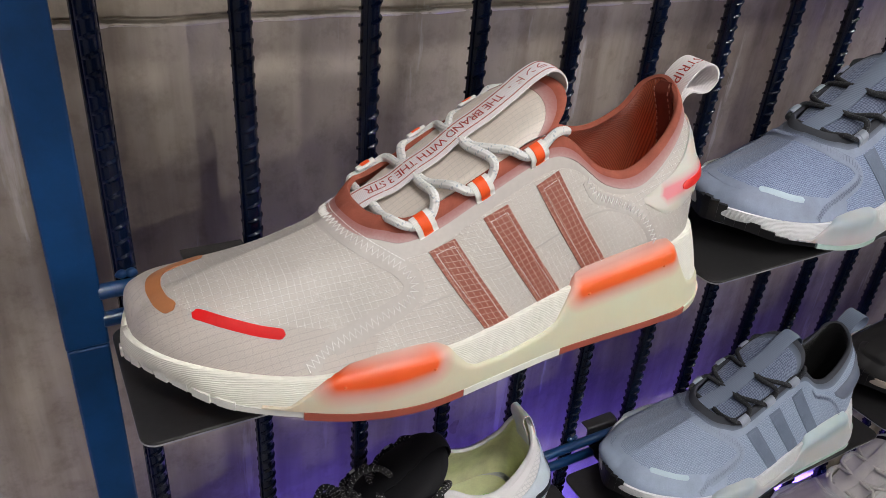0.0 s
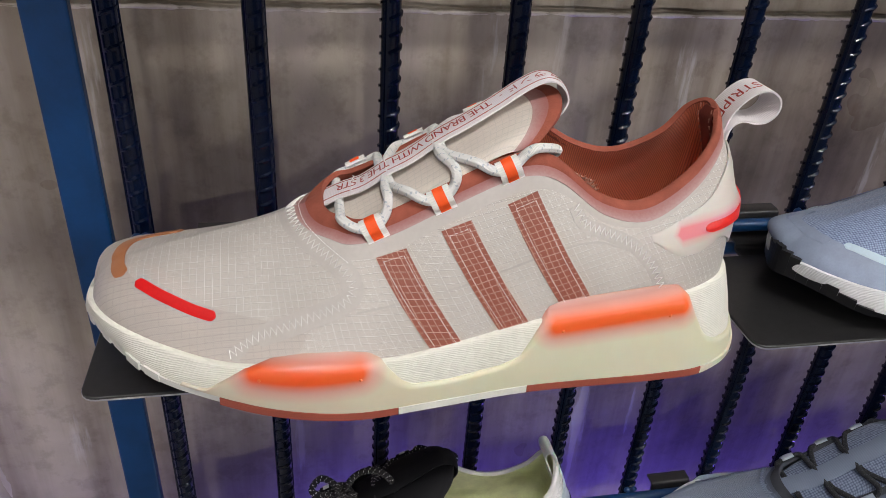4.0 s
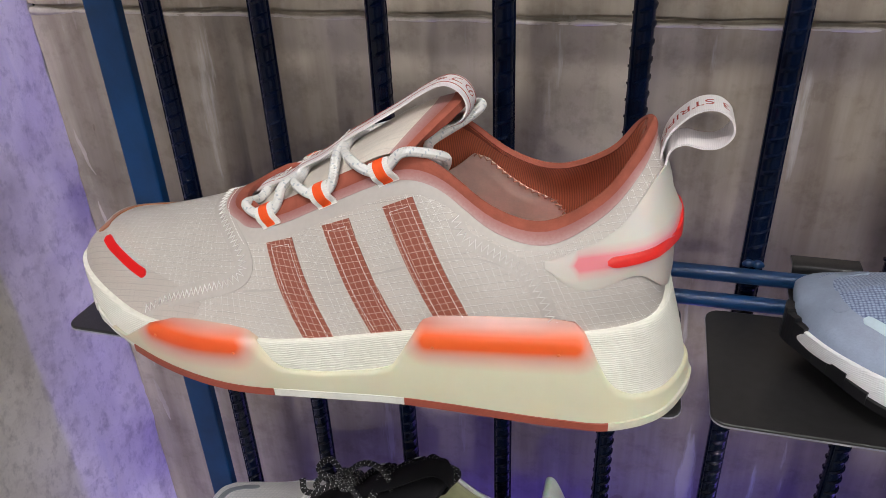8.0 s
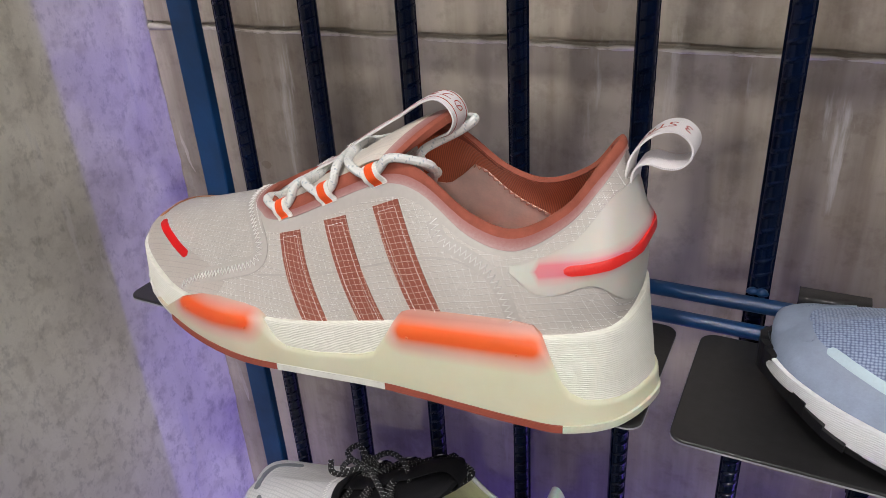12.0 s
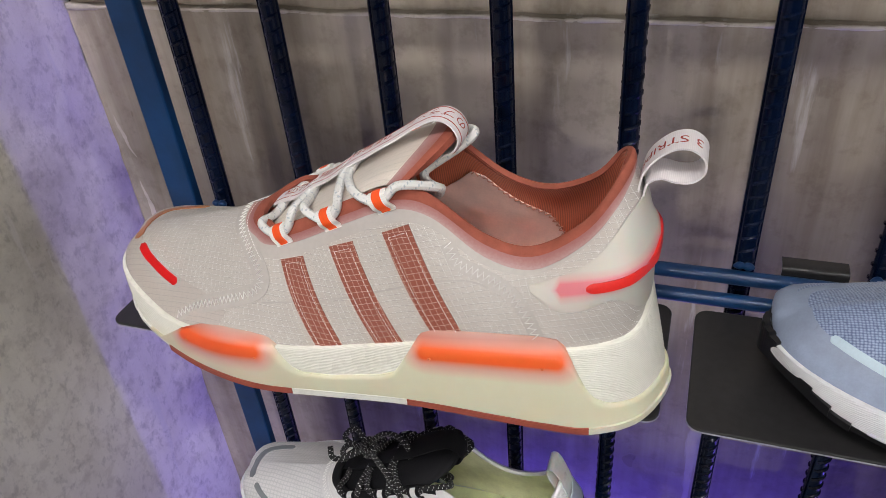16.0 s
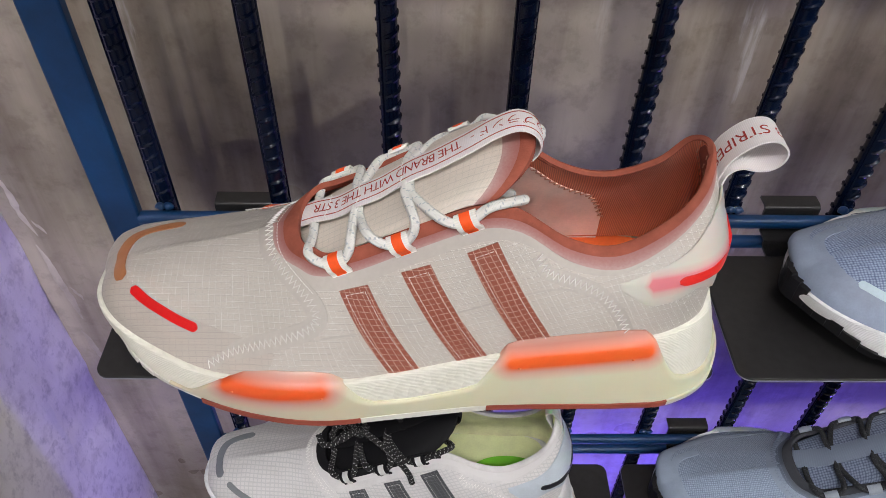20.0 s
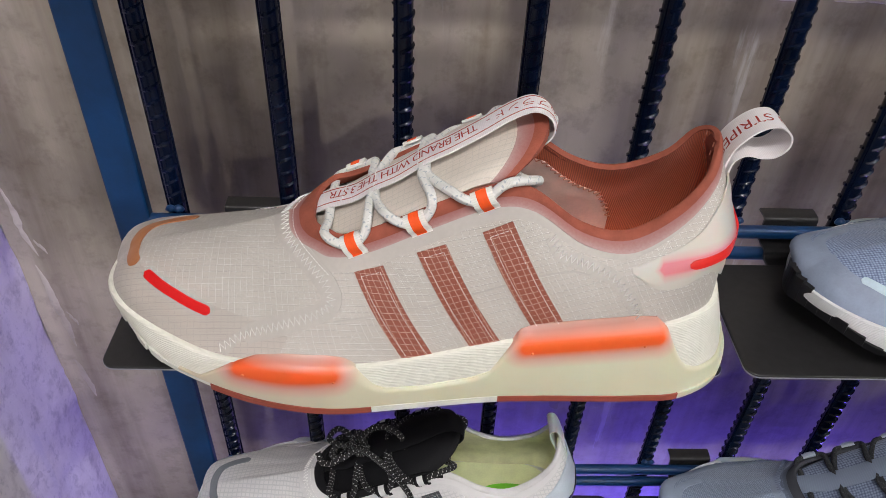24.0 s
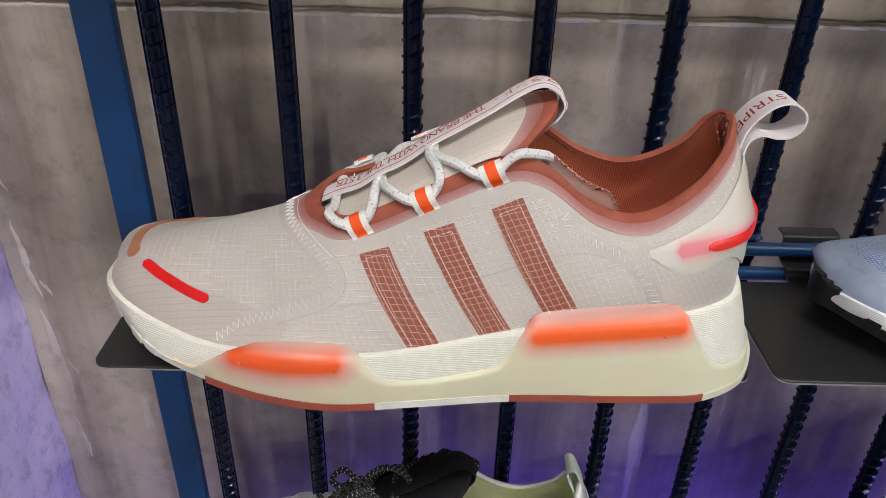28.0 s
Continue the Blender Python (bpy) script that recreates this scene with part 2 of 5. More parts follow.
def bevelled(ob, width, segments=2, angle=40):
    m = ob.modifiers.new("bevel", "BEVEL")
    m.width, m.segments, m.limit_method, m.angle_limit = width, segments, "ANGLE", radians(angle)
    return ob


def box_data(x0, x1, y0, y1, z0, z1):
    v = [(x, y, z) for x in (x0, x1) for y in (y0, y1) for z in (z0, z1)]
    return v, [(0, 1, 3, 2), (4, 6, 7, 5), (0, 4, 5, 1), (2, 3, 7, 6), (0, 2, 6, 4), (1, 5, 7, 3)]


def unit(v):
    v = np.asarray(v, float)
    return v / np.maximum(np.linalg.norm(v, axis=-1, keepdims=True), 1e-9)


def spline(points, n, closed=False):
    """Centripetal-looking Catmull-Rom through the points, n samples evenly spaced by index."""
    p = np.asarray(points, float)
    k = len(p)
    t = np.linspace(0, k if closed else k - 1, n, endpoint=not closed)
    i = np.minimum(np.floor(t).astype(int), k - 1 if closed else k - 2)
    f = (t - i)[:, None]
    if closed:
        a, b, c, d = (p[(i + o) % k] for o in (-1, 0, 1, 2))
    else:
        ext = np.vstack([2 * p[0] - p[1], p, 2 * p[-1] - p[-2]])
        a, b, c, d = (ext[i + o] for o in (0, 1, 2, 3))
    return 0.5 * (2 * b + (c - a) * f + (2 * a - 5 * b + 4 * c - d) * f ** 2 + (3 * b - a - 3 * c + d) * f ** 3)


def even(points, n):
    """The polyline again with n points at equal steps of its length."""
    p = np.asarray(points, float)
    s = np.concatenate([[0], np.cumsum(np.linalg.norm(np.diff(p, axis=0), axis=1))])
    t = np.linspace(0, s[-1], n)
    return np.stack([np.interp(t, s, p[:, k]) for k in range(p.shape[1])], 1)


def tube(path, radius, sides=8, cap=True, twist=0.0):
    p = np.asarray(path, float)
    n = len(p)
    r = np.broadcast_to(np.asarray(radius, float), (n,))
    tan_ = unit(np.gradient(p, axis=0))
    nrm = np.zeros_like(p)
    ref = np.array([0, 0, 1.0]) if abs(tan_[0][2]) < 0.9 else np.array([1.0, 0, 0])
    nrm[0] = unit(np.cross(tan_[0], ref))
    for i in range(1, n):
        nrm[i] = unit(nrm[i - 1] - tan_[i] * np.dot(nrm[i - 1], tan_[i]))
    bi = np.cross(tan_, nrm)
    ang = np.linspace(0, 2 * math.pi, sides, endpoint=False)
    v = p[:, None] + r[:, None, None] * (np.cos(ang)[None, :, None] * nrm[:, None] + np.sin(ang)[None, :, None] * bi[:, None])
    s = np.concatenate([[0], np.cumsum(np.linalg.norm(np.diff(p, axis=0), axis=1))])
    uv = np.stack([np.repeat(s, sides), np.tile(ang / (2 * math.pi), n)], 1)
    f = [(i * sides + j, i * sides + (j + 1) % sides, (i + 1) * sides + (j + 1) % sides, (i + 1) * sides + j) for i in range(n - 1) for j in range(sides)]
    if cap:
        f += [tuple(range(sides))[::-1], tuple((n - 1) * sides + j for j in range(sides))]
    return v.reshape(-1, 3), f, uv


def grid_faces(n, m, close_u=False, start=0, flip=False):
    f = []
    for i in range(n if close_u else n - 1):
        for j in range(m - 1):
            a, b = start + i * m + j, start + ((i + 1) % n) * m + j
            q = (a, b, b + 1, a + 1)
            f.append(q[::-1] if flip else q)
    return f


def grid_normals(g, close_u=False):
    if close_u:
        du = np.roll(g, -1, 0) - np.roll(g, 1, 0)
    else:
        du = np.gradient(g, axis=0)
    dv = np.gradient(g, axis=1)
    return unit(np.cross(du, dv))


def shell(g, thick, close_u=False, uv=None, lift=0.0, normals=None, crown=0.0):
    """A sheet with thickness: the grid g lifted outwards, its inner face thick below it, and its rims. crown rounds the edges down."""
    n, m = g.shape[:2]
    nm = grid_normals(g, close_u) if normals is None else normals
    out = g + nm * lift
    if crown:
        e = np.ones((n, m))
        e[:, 0] = e[:, -1] = 0.0
        if not close_u:
            e[0] = e[-1] = 0.0
        out = out - nm * ((1 - e) * crown)[..., None]
    v = np.concatenate([out.reshape(-1, 3), (g + nm * (lift - thick)).reshape(-1, 3)])
    k = n * m
    f = grid_faces(n, m, close_u) + grid_faces(n, m, close_u, k, True)
    for i in range(n if close_u else n - 1):
        a, b = i * m, ((i + 1) % n) * m
        f.append((a, k + a, k + b, b))
        a, b = a + m - 1, b + m - 1
        f.append((a, b, k + b, k + a))
    if not close_u:
        for j in range(m - 1):
            f.append((j, j + 1, k + j + 1, k + j))
            a = (n - 1) * m + j
            f.append((a, k + a, k + a + 1, a + 1))
    if uv is not None:
        uv = np.concatenate([uv.reshape(-1, 2)] * 2)
    return v, f, uv


def ribbon(path, normals, width, thick, lift=0.0, across=3, arch=0.0):
    """A strap along a path that lies on the given normals."""
    p = np.asarray(path, float)
    nm = unit(normals)
    side = unit(np.cross(np.gradient(p, axis=0), nm))
    w = np.broadcast_to(np.asarray(width, float), (len(p),))
    t = np.linspace(-0.5, 0.5, across)
    g = p[:, None] + side[:, None] * (w[:, None, None] * t[None, :, None]) - nm[:, None] * (arch * (t ** 2 * 4))[None, :, None]
    s = np.concatenate([[0], np.cumsum(np.linalg.norm(np.diff(p, axis=0), axis=1))])
    uv = np.stack(np.broadcast_arrays(s[:, None], w[:, None] * t[None, :]), -1)
    nn = np.broadcast_to(nm[:, None], g.shape)
    return shell(g, thick, uv=uv, lift=lift, normals=nn)


def joined(pieces):
    vs, fs, us, k = [], [], [], 0
    for v, f, u in pieces:
        vs.append(v)
        us.append(u if u is not None else np.zeros((len(v), 2)))
        fs += [tuple(i + k for i in q) for q in f]
        k += len(v)
    return np.concatenate(vs), fs, np.concatenate(us)


def thing(name, at, label, category, group="", kind=""):
    ob = new(name)
    ob.location = at
    return tagged(ob, label, category, group, kind)


# ---- the shop: back wall with a board joint, side wall, floor, ceiling ----
WALL_Y, SIDE_X = 440.0, -147.0
JOINT_Z = 1393.0


def wall_back():
    """Cast wall: boards in relief with a ragged recessed joint between them."""
    xs = np.concatenate([np.arange(SIDE_X, 1300, 7.0), np.linspace(1320, 5000, 30)])
    rows = []
    wob = np.array([noise.noise((x * 0.02, 0, 0)) * 1.4 + noise.noise((x * 0.09, 5, 0)) * 0.9 for x in xs])
    wide = np.array([1.8 + noise.noise((x * 0.03, 9, 0)) * 0.9 for x in xs])
    z = lambda a: np.full(len(xs), a)
    for zz, dy in ((z(0.0), 0), (z(1000.0), 0), (z(1360.0), 0), (JOINT_Z - 40 + wob, 0.1), (JOINT_Z - 7 + wob, -1.2), (JOINT_Z - wide - 0.8 + wob, -1.5), (JOINT_Z - wide * 0.7 + wob, 6),
                   (JOINT_Z + wide * 0.7 + wob, 6), (JOINT_Z + wide + wob, -0.3), (JOINT_Z + 8 + wob, 0), (z(1640.0), 0), (z(3200.0), 0)):
        rows.append(np.stack([xs, WALL_Y + dy + (wob * 0.25 if abs(dy) > 0.4 else 0 * xs), zz], 1))
    g = np.stack(rows, 1)
    v, f, uv = shell(g, 200, normals=np.broadcast_to(np.array([0, -1.0, 0]), g.shape))
    wall = tagged(part("wall_back", v, f, M_WALL, smooth=False), "grey-brown cast concrete wall with a ragged horizontal joint", "wall", kind="structure")
    # ragged bead under the joint, its pale colour putting in the light on the lip, and runs of pale plaster near the
    # corner
    xs = np.arange(SIDE_X + 2, 1250, 2.6)
    rough = np.array([noise.noise((x * 0.05, 2, 0)) + 0.7 * noise.noise((x * 0.21, 7, 0)) for x in xs])
    bead = np.stack([xs, np.full(len(xs), WALL_Y - 0.3), JOINT_Z - 3.0 + np.interp(xs, np.arange(SIDE_X, 1300, 7.0), wob[:len(np.arange(SIDE_X, 1300, 7.0))]) + rough * 0.5], 1)
    v, f, uv = tube(bead, 1.5 + rough * 0.7 + 1.6 * np.exp(-((xs - SIDE_X) / 25.0) ** 2), 7)
    part("lip_bead", v, f, M_LIP, wall)
    for x, z0, z1, r in ((-133, 1238, 1172, 2.4), (-130, 1162, 1070, 3.2), (-130, 1054, 1004, 2.8), (-124, 1188, 1174, 1.3), (-121, 1112, 1096, 1.2), (-136, 1300, 1262, 1.6)):
        s = np.linspace(0, 1, 26)
        wave = np.array([noise.noise((x, k * 2.3, 1.0)) for k in s]) * 3.0
        path = np.stack([x + wave + (s - 0.5) * 7, np.full(26, WALL_Y + 0.1), z0 + (z1 - z0) * s], 1)
        v, f, uv = tube(path, r * np.sin(np.clip(s * 2.9 + 0.12, 0, math.pi)) * np.array([1 + 0.7 * noise.noise((k * 9, x, 4.0)) for k in s]) + 0.15, 8)
        v = np.asarray(v, float)
        v[:, 1] = WALL_Y + (v[:, 1] - WALL_Y) * 0.22
        part("plaster_run", v, f, M_LIP, wall)
    return wall


wall_back()
ys = np.concatenate([[-5000, -2500, -900], np.arange(-300, WALL_Y - 60, 20.0), np.arange(WALL_Y - 60, WALL_Y + 7, 6.0)])
zs = np.concatenate([[0, 500, 850], np.arange(950, 1650, 7.0), [1800, 2400, 3200]])
g = np.zeros((len(ys), len(zs), 3))
for i, y in enumerate(ys):
    for j, zz in enumerate(zs):
        rag = 0.8 + 3.2 * np.clip((y - WALL_Y + 60) / 60, 0, 1)
        q = noise.noise((y * 0.03, zz * 0.02, 3.0)) + 0.6 * noise.noise((y * 0.09, zz * 0.07, 8.0)) + 0.35 * noise.noise((y * 0.2, zz * 0.2, 1.0))
        g[i, j] = SIDE_X + rag * q, y, zz
v, f, uv = shell(g, 200, normals=np.broadcast_to(np.array([1.0, 0, 0]), g.shape))
tagged(part("wall_side", v, f, M_SIDE, smooth=True), "mottled grey rendered concrete side wall", "wall", kind="structure")
for name, bx, mat, lab in (("floor", (SIDE_X, 5000, -5000, WALL_Y, -100, 0), M_FLOOR, "dark grey shop floor"),
                           ("ceiling", (SIDE_X, 5000, -5000, WALL_Y, 3200, 3300), M_CEIL, "dark painted shop ceiling"),
                           ("wall_right", (5000, 5200, -5000, WALL_Y, 0, 3200), M_PAINT, "plain painted shop wall"),
                           ("wall_front", (SIDE_X, 5000, -5200, -5000, 0, 3200), M_PAINT, "plain painted shop wall")):
    v, f = box_data(*bx)
    tagged(part(name, v, f, mat, smooth=False), lab, name.split("_")[0], kind="structure")

# ---- the rack: flat posts, ribbed bars, paired rails ----
SHELF_Z = 1279.5
PITCH_X, PITCH_Z = 313.5, 239.0
BAR_X0, BAR_STEP, BAR_Y = 25.9, 64.5, 344.0
RACK_LOW, RACK_HIGH = 420.0, 1990.0


def rebar_mesh():
    """A ribbed steel bar with two long ribs and staggered cross ribs."""
    length = RACK_HIGH - RACK_LOW
    v, f, _ = tube([(0, 0, z) for z in np.linspace(0, length, 2)], 4.9, 14)
    pieces = [(v, f, None)]
    for a in (0.35, 0.35 + math.pi):
        c, s = math.cos(a), math.sin(a)
        bx = [(c * r - s * t, s * r + c * t, z) for r in (4.3, 5.6) for t in (-0.8, 0.8) for z in (0, length)]
        pieces.append((np.array(bx), box_data(0, 1, 0, 1, 0, 1)[1], None))
    for half in (0, 1):
        for k in range(int(length / 8.2)):
            z0 = 4 + k * 8.2 + half * 4.1
            a = np.linspace(0.5, math.pi - 0.5, 7) + 0.35 + half * math.pi
            p = np.stack([np.cos(a) * 4.9, np.sin(a) * 4.9, z0 + np.linspace(-1.6, 1.6, 7)], 1)
            vv, ff, _ = tube(p, 1.15 * np.sin(np.linspace(0.5, math.pi - 0.5, 7)) + 0.2, 5)
            pieces.append((vv, ff, None))
    return joined(pieces)


def rack():
    root = thing("display_rack", (0, 0, 0), "dark blue enamelled steel rack of ribbed bars and rails", "rack")
    for x in (-6.7, 1254.0):
        v, f = box_data(x, x + 19.5, 332, 338.5, RACK_LOW - 420, 1262)
        bevelled(part("post", v, f, M_POST, root, smooth=False), 0.0012)
        v, f = box_data(x - 0.3, x + 19.8, 331.7, 338.8, 1262.3, RACK_HIGH + 20)
        bevelled(part("post", v, f, M_POST, root, smooth=False), 0.0012)
    v, f, uv = rebar_mesh()
    first = part("bar", v, f, M_BLUE, root)
    first.location = (BAR_X0 / 1000, BAR_Y / 1000, RACK_LOW / 1000)
    for k in range(1, 19):
        o = new("bar", first.data)
        o.parent = root
        o.location = ((BAR_X0 + k * BAR_STEP) / 1000, BAR_Y / 1000, RACK_LOW / 1000)
        o.rotation_euler = (0, 0, (k * 1.3) % 0.9 - 0.4)
    rng = np.random.RandomState(5)
    for row in range(-1, 4):
        for dz in (11.8, -4.2):
            z = SHELF_Z + dz - row * PITCH_Z
            v, f, uv = tube([(12, 334.5, z), (640, 334.5, z), (1256, 334.5, z)], 4.0, 14)
            rail = part("rail", v, f, M_POST, root)
            if dz > 0:
                for k in range(19):
                    n = 7
                    a = np.linspace(0, math.pi, n)
                    x = BAR_X0 + k * BAR_STEP
                    lumps = []
                    for sgn in (-1, 1):
                        c = np.array([x + sgn * 2.2, 338.2, z + 4.4 + rng.uniform(-0.6, 0.6)])
                        p = np.stack([c[0] + np.linspace(-3, 3, n), c[1] + 0 * a, c[2] + np.sin(a) * 0.8], 1)
                        lumps.append(tube(p, 0.7 + 1.9 * np.sin(a) * rng.uniform(0.8, 1.1), 7))
                    v, f, uv = joined(lumps)
                    part("weld", v, f, M_POST, rail)
    return root


rack()


def shelf():
    """Folded sheet shelf: rounded plate, turned-down rim, and two straps that hook over the rails."""
    root = thing("display_shelf", (0, 0, 0), "black powder-coated steel shelf plate hooked on the rails", "shelf", "shelf plates on the rack")
    w, d, r, t = 302.0, 84.0, 7.0, 2.0
    out = []
    for cx, cy, a0 in ((r, r, math.pi), (w - r, r, 1.5 * math.pi), (w - r, d - r, 0), (r, d - r, 0.5 * math.pi)):
        for a in np.linspace(a0, a0 + math.pi / 2, 6):
            out.append((cx + r * math.cos(a), cy + r * math.sin(a)))
    n = len(out)
    v = [(x, y, 0) for x, y in out] + [(x, y, -t) for x, y in out]
    f = [tuple(range(n)), tuple(range(2 * n - 1, n - 1, -1))] + [(i, n + i, n + (i + 1) % n, (i + 1) % n) for i in range(n)]
    bevelled(part("plate", v, f, M_SHELF, root, smooth=False), 0.0008, 3)
    # pale strip round the plate, painting in the highlight on its rounded edge
    rim = np.array([(x, y) for x, y in out])
    c = rim.mean(0)
    rim_out = rim + np.sign(rim - c) * 0.12
    v = [(x, y, -t + 0.05) for x, y in rim_out] + [(x, y, -t + 0.95) for x, y in rim_out]
    part("edge_highlight", v, [(i, (i + 1) % n, n + (i + 1) % n, n + i) for i in range(n)], M_GLINT, root, "pale grey strip for the highlight along the plate's edge", smooth=False)
    for x0 in (40.0, w - 72.0):
        pts = [(d - 3, -1), (d + 5.5, -1), (d + 8.6, 0), (d + 9.2, 2.4), (d + 12, 3.4), (d + 17, 3.4), (d + 20.4, 4.6), (d + 21, 8), (d + 21, 13), (d + 21.4, 16.5), (d + 24, 18), (d + 31, 18)]
        path = np.array([(x0 + 16, y, z) for y, z in spline(pts, 40)])
        tn = unit(np.gradient(path, axis=0))
        nm = np.stack([0 * tn[:, 0], -tn[:, 2], tn[:, 1]], 1)
        v, f, uv = ribbon(path, nm, 32, 1.5)
        part("hook_strap", v, f, M_SHELF, root)
    return root


SHELF0 = shelf()
SHELF0.location = (0.0135, 0.235, SHELF_Z / 1000)
# (0, -1) is an unseen shelf, added to cast shade on the wall below it
for col, row in ((0, -1), (1, 0), (2, 0), (0, 1), (1, 1), (2, 1), (1, 2), (2, 2), (0, 2)):
    copy_thing(SHELF0, pose(0.0135 + col * PITCH_X / 1000, 0.235, (SHELF_Z - row * PITCH_Z) / 1000))

# ---- sneakers: one family, built on two closed design curves (feather line and top line) ----
AXIS_Y = 271.0
ORIGIN = np.array([162.0, 268.0, SHELF_Z])
# toe centre to heel centre along the near side: x, y, height over the shelf
FEATHER = [(18.4, 271, 30.4), (21.9, 256.5, 31.5), (32.2, 244.2, 29.8), (50.6, 232.8, 26.2), (76.8, 221, 24.2), (108, 216, 25.5), (140, 216.5, 24.5), (170, 220.3, 27.5),
           (200, 223.5, 33), (220, 225, 36), (240, 226.5, 37.5), (262, 228.5, 39), (282, 232, 40.5), (299.5, 244, 42), (304, 268, 43)]
TOPLINE = [(117, 271, 72), (117.3, 265, 72), (118.5, 259, 72), (121, 254.5, 72.3), (125, 251.2, 73), (131.5, 248, 72.6), (145, 246.6, 77.8), (170, 246.2, 90.8),
           (194, 246.4, 101.3), (211, 248, 99), (234, 249.5, 81), (255, 250, 76.5), (276, 253, 89.5), (287, 258, 106), (292, 273, 113.5)]
GROUND = [(15.0, 271, 20.2), (20.0, 258.9, 20.8), (30.0, 245.4, 18.6), (46.4, 228.8, 14), (68.2, 218.3, 10.2), (95, 211.8, 4.5), (125, 210, 0.8), (158, 213.7, 0.3),
          (195, 218, 0.6), (220, 219.3, 0.4), (245, 219.8, 0), (268, 220.3, 0), (288, 222, 0.8), (307, 233, 3.0), (316.8, 258, 4.5)]
# how each rib of the upper bends on its way from the feather line to the top line
BEND_AT = (0, 2, 4, 5, 6, 7, 8, 9, 10, 11, 12, 14)
BEND_F1 = (.06, -.02, .30, .28, .28, .26, .23, .21, .16, .1, .06, .02)
BEND_G1 = (.57, .434, .23, .33, .35, .35, .36, .38, .45, .55, .5, .35)
BEND_F2 = (.58, .503, .335, .36, .34, .33, .33, .36, .45, .55, .62, .9)
BEND_G2 = (.50, .53, .41, .34, .32, .32, .32, .28, .2, .15, .22, .35)
NU, NV = 168, 40


def full_loop(half, far, raised=((1, 13), (0, 0))):
    """A half curve closed by its far side: how wide the far side is against the near one, and how much higher, point by point."""
    h = np.asarray(half, float)
    other = h[1:-1].copy()
    at = np.arange(1, 14)
    other[:, 1] = AXIS_Y + (AXIS_Y - other[:, 1]) * np.interp(at, *far)
    other[:, 2] += np.interp(at, *raised)
    other = other[::-1]
    return np.vstack([h, other])


def column_of(k):
    """The half-curve index (0 toe to 14 heel) of each of the NU ribs."""
    c = np.asarray(k, float) * 28.0 / NU
    return np.where(c > 14, 28 - c, c)


COL = column_of(np.arange(NU))
LOW = spline(full_loop(FEATHER, ((1, 4, 7, 11, 13), (1.06, 1.06, 0.86, 0.86, 0.94))), NU, True)
TOP = spline(full_loop(TOPLINE, ((1, 8, 9.5, 10.5, 12, 13), (1.04, 1.04, 0.95, 0.80, 0.82, 1.0)), ((1, 4, 8, 9.3, 10, 11, 12, 13), (0, 0.8, 0.8, 3.5, 8, 8.5, 5, 2.5))), NU, True)
SOLE = spline(full_loop(GROUND, ((1, 4, 7, 10, 11, 13), (1.0, 1.0, 0.76, 0.70, 0.5, 0.0))), NU, True)


def upper_grid():
    f1, g1, f2, g2 = (np.interp(COL, BEND_AT, b)[:, None] for b in (BEND_F1, BEND_G1, BEND_F2, BEND_G2))
    fuller = (np.where(np.arange(NU) > NU // 2, 1.0, 0.0) * np.interp(COL, (0, 1.5, 3, 6), (0.2, 1, 1, 0)))[:, None]
    f1, f2, g2 = f1 - 0.25 * fuller, f2 - 0.057 * fuller, g2 + 0.34 * fuller
    d = TOP - LOW
    flat, rise = d * [1, 1, 0], d * [0, 0, 1]
    p1 = LOW + flat * f1 + rise * g1
    p2 = TOP - flat * f2 - rise * g2
    t = np.linspace(0, 1, NV)[None, :, None]
    a, b, c, e = LOW[:, None], p1[:, None], p2[:, None], TOP[:, None]
    return a * (1 - t) ** 3 + 3 * b * t * (1 - t) ** 2 + 3 * c * t ** 2 * (1 - t) + e * t ** 3


UP = upper_grid()
UPN = grid_normals(UP, True)
if np.mean(UPN[40:60, :, 1]) > 0:
    UPN = -UPN
UP_FLAT, UPN_FLAT = UP.reshape(-1, 3), UPN.reshape(-1, 3)


def cloth_uv(p):
    """Cloth coordinates in millimetres: along the shoe, and round it from its ridge."""
    dy = p[..., 1] - AXIS_Y
    a = np.interp(p[..., 0], [20, 120, 170, 300], [0.95, 0.75, 0.5, 0.5])
    b = np.interp(p[..., 0], [20, 120, 170, 300], [0.6, 0.85, 0.95, 1.0])
    lean = np.interp(p[..., 0], [80, 145], [0.0, 0.56])
    return np.stack([p[..., 0] + lean * (p[..., 2] - 30), np.sign(dy) * (a * np.abs(dy) - b * p[..., 2] + 0.16 * (p[..., 0] - 100) + 0.14 * np.maximum(p[..., 0] - 115, 0))], -1)


def onto(points, lift=0.0):
    """Lays points on the upper: nearest places with their normals."""
    q = np.asarray(points, float)
    res, nor = [], []
    for p in q:
        d = ((UP_FLAT - p) ** 2).sum(1)
        near = np.argpartition(d, 6)[:6]
        w = 1.0 / (d[near] + 0.05)
        w /= w.sum()
        n = unit((UPN_FLAT[near] * w[:, None]).sum(0))
        base = (UP_FLAT[near] * w[:, None]).sum(0)
        s = p - n * np.dot(p - base, n)
        res.append(s + n * lift)
        nor.append(n)
    return np.array(res), np.array(nor)


def local(v):
    return np.asarray(v, float) - ORIGIN * [1, 1, 0]


def put(name, data, material, parent, label="", smooth=True):
    v, f, uv = data
    return part(name, local(v), f, material, parent, label, uv, smooth)


def upper_part(root, st):
    # the sheet stops a little under the top line, where the trim takes over
    return put("upper", shell(UP[::-1], 1.6, True, cloth_uv(UP)[::-1], normals=UPN[::-1]), st["upper"], root)


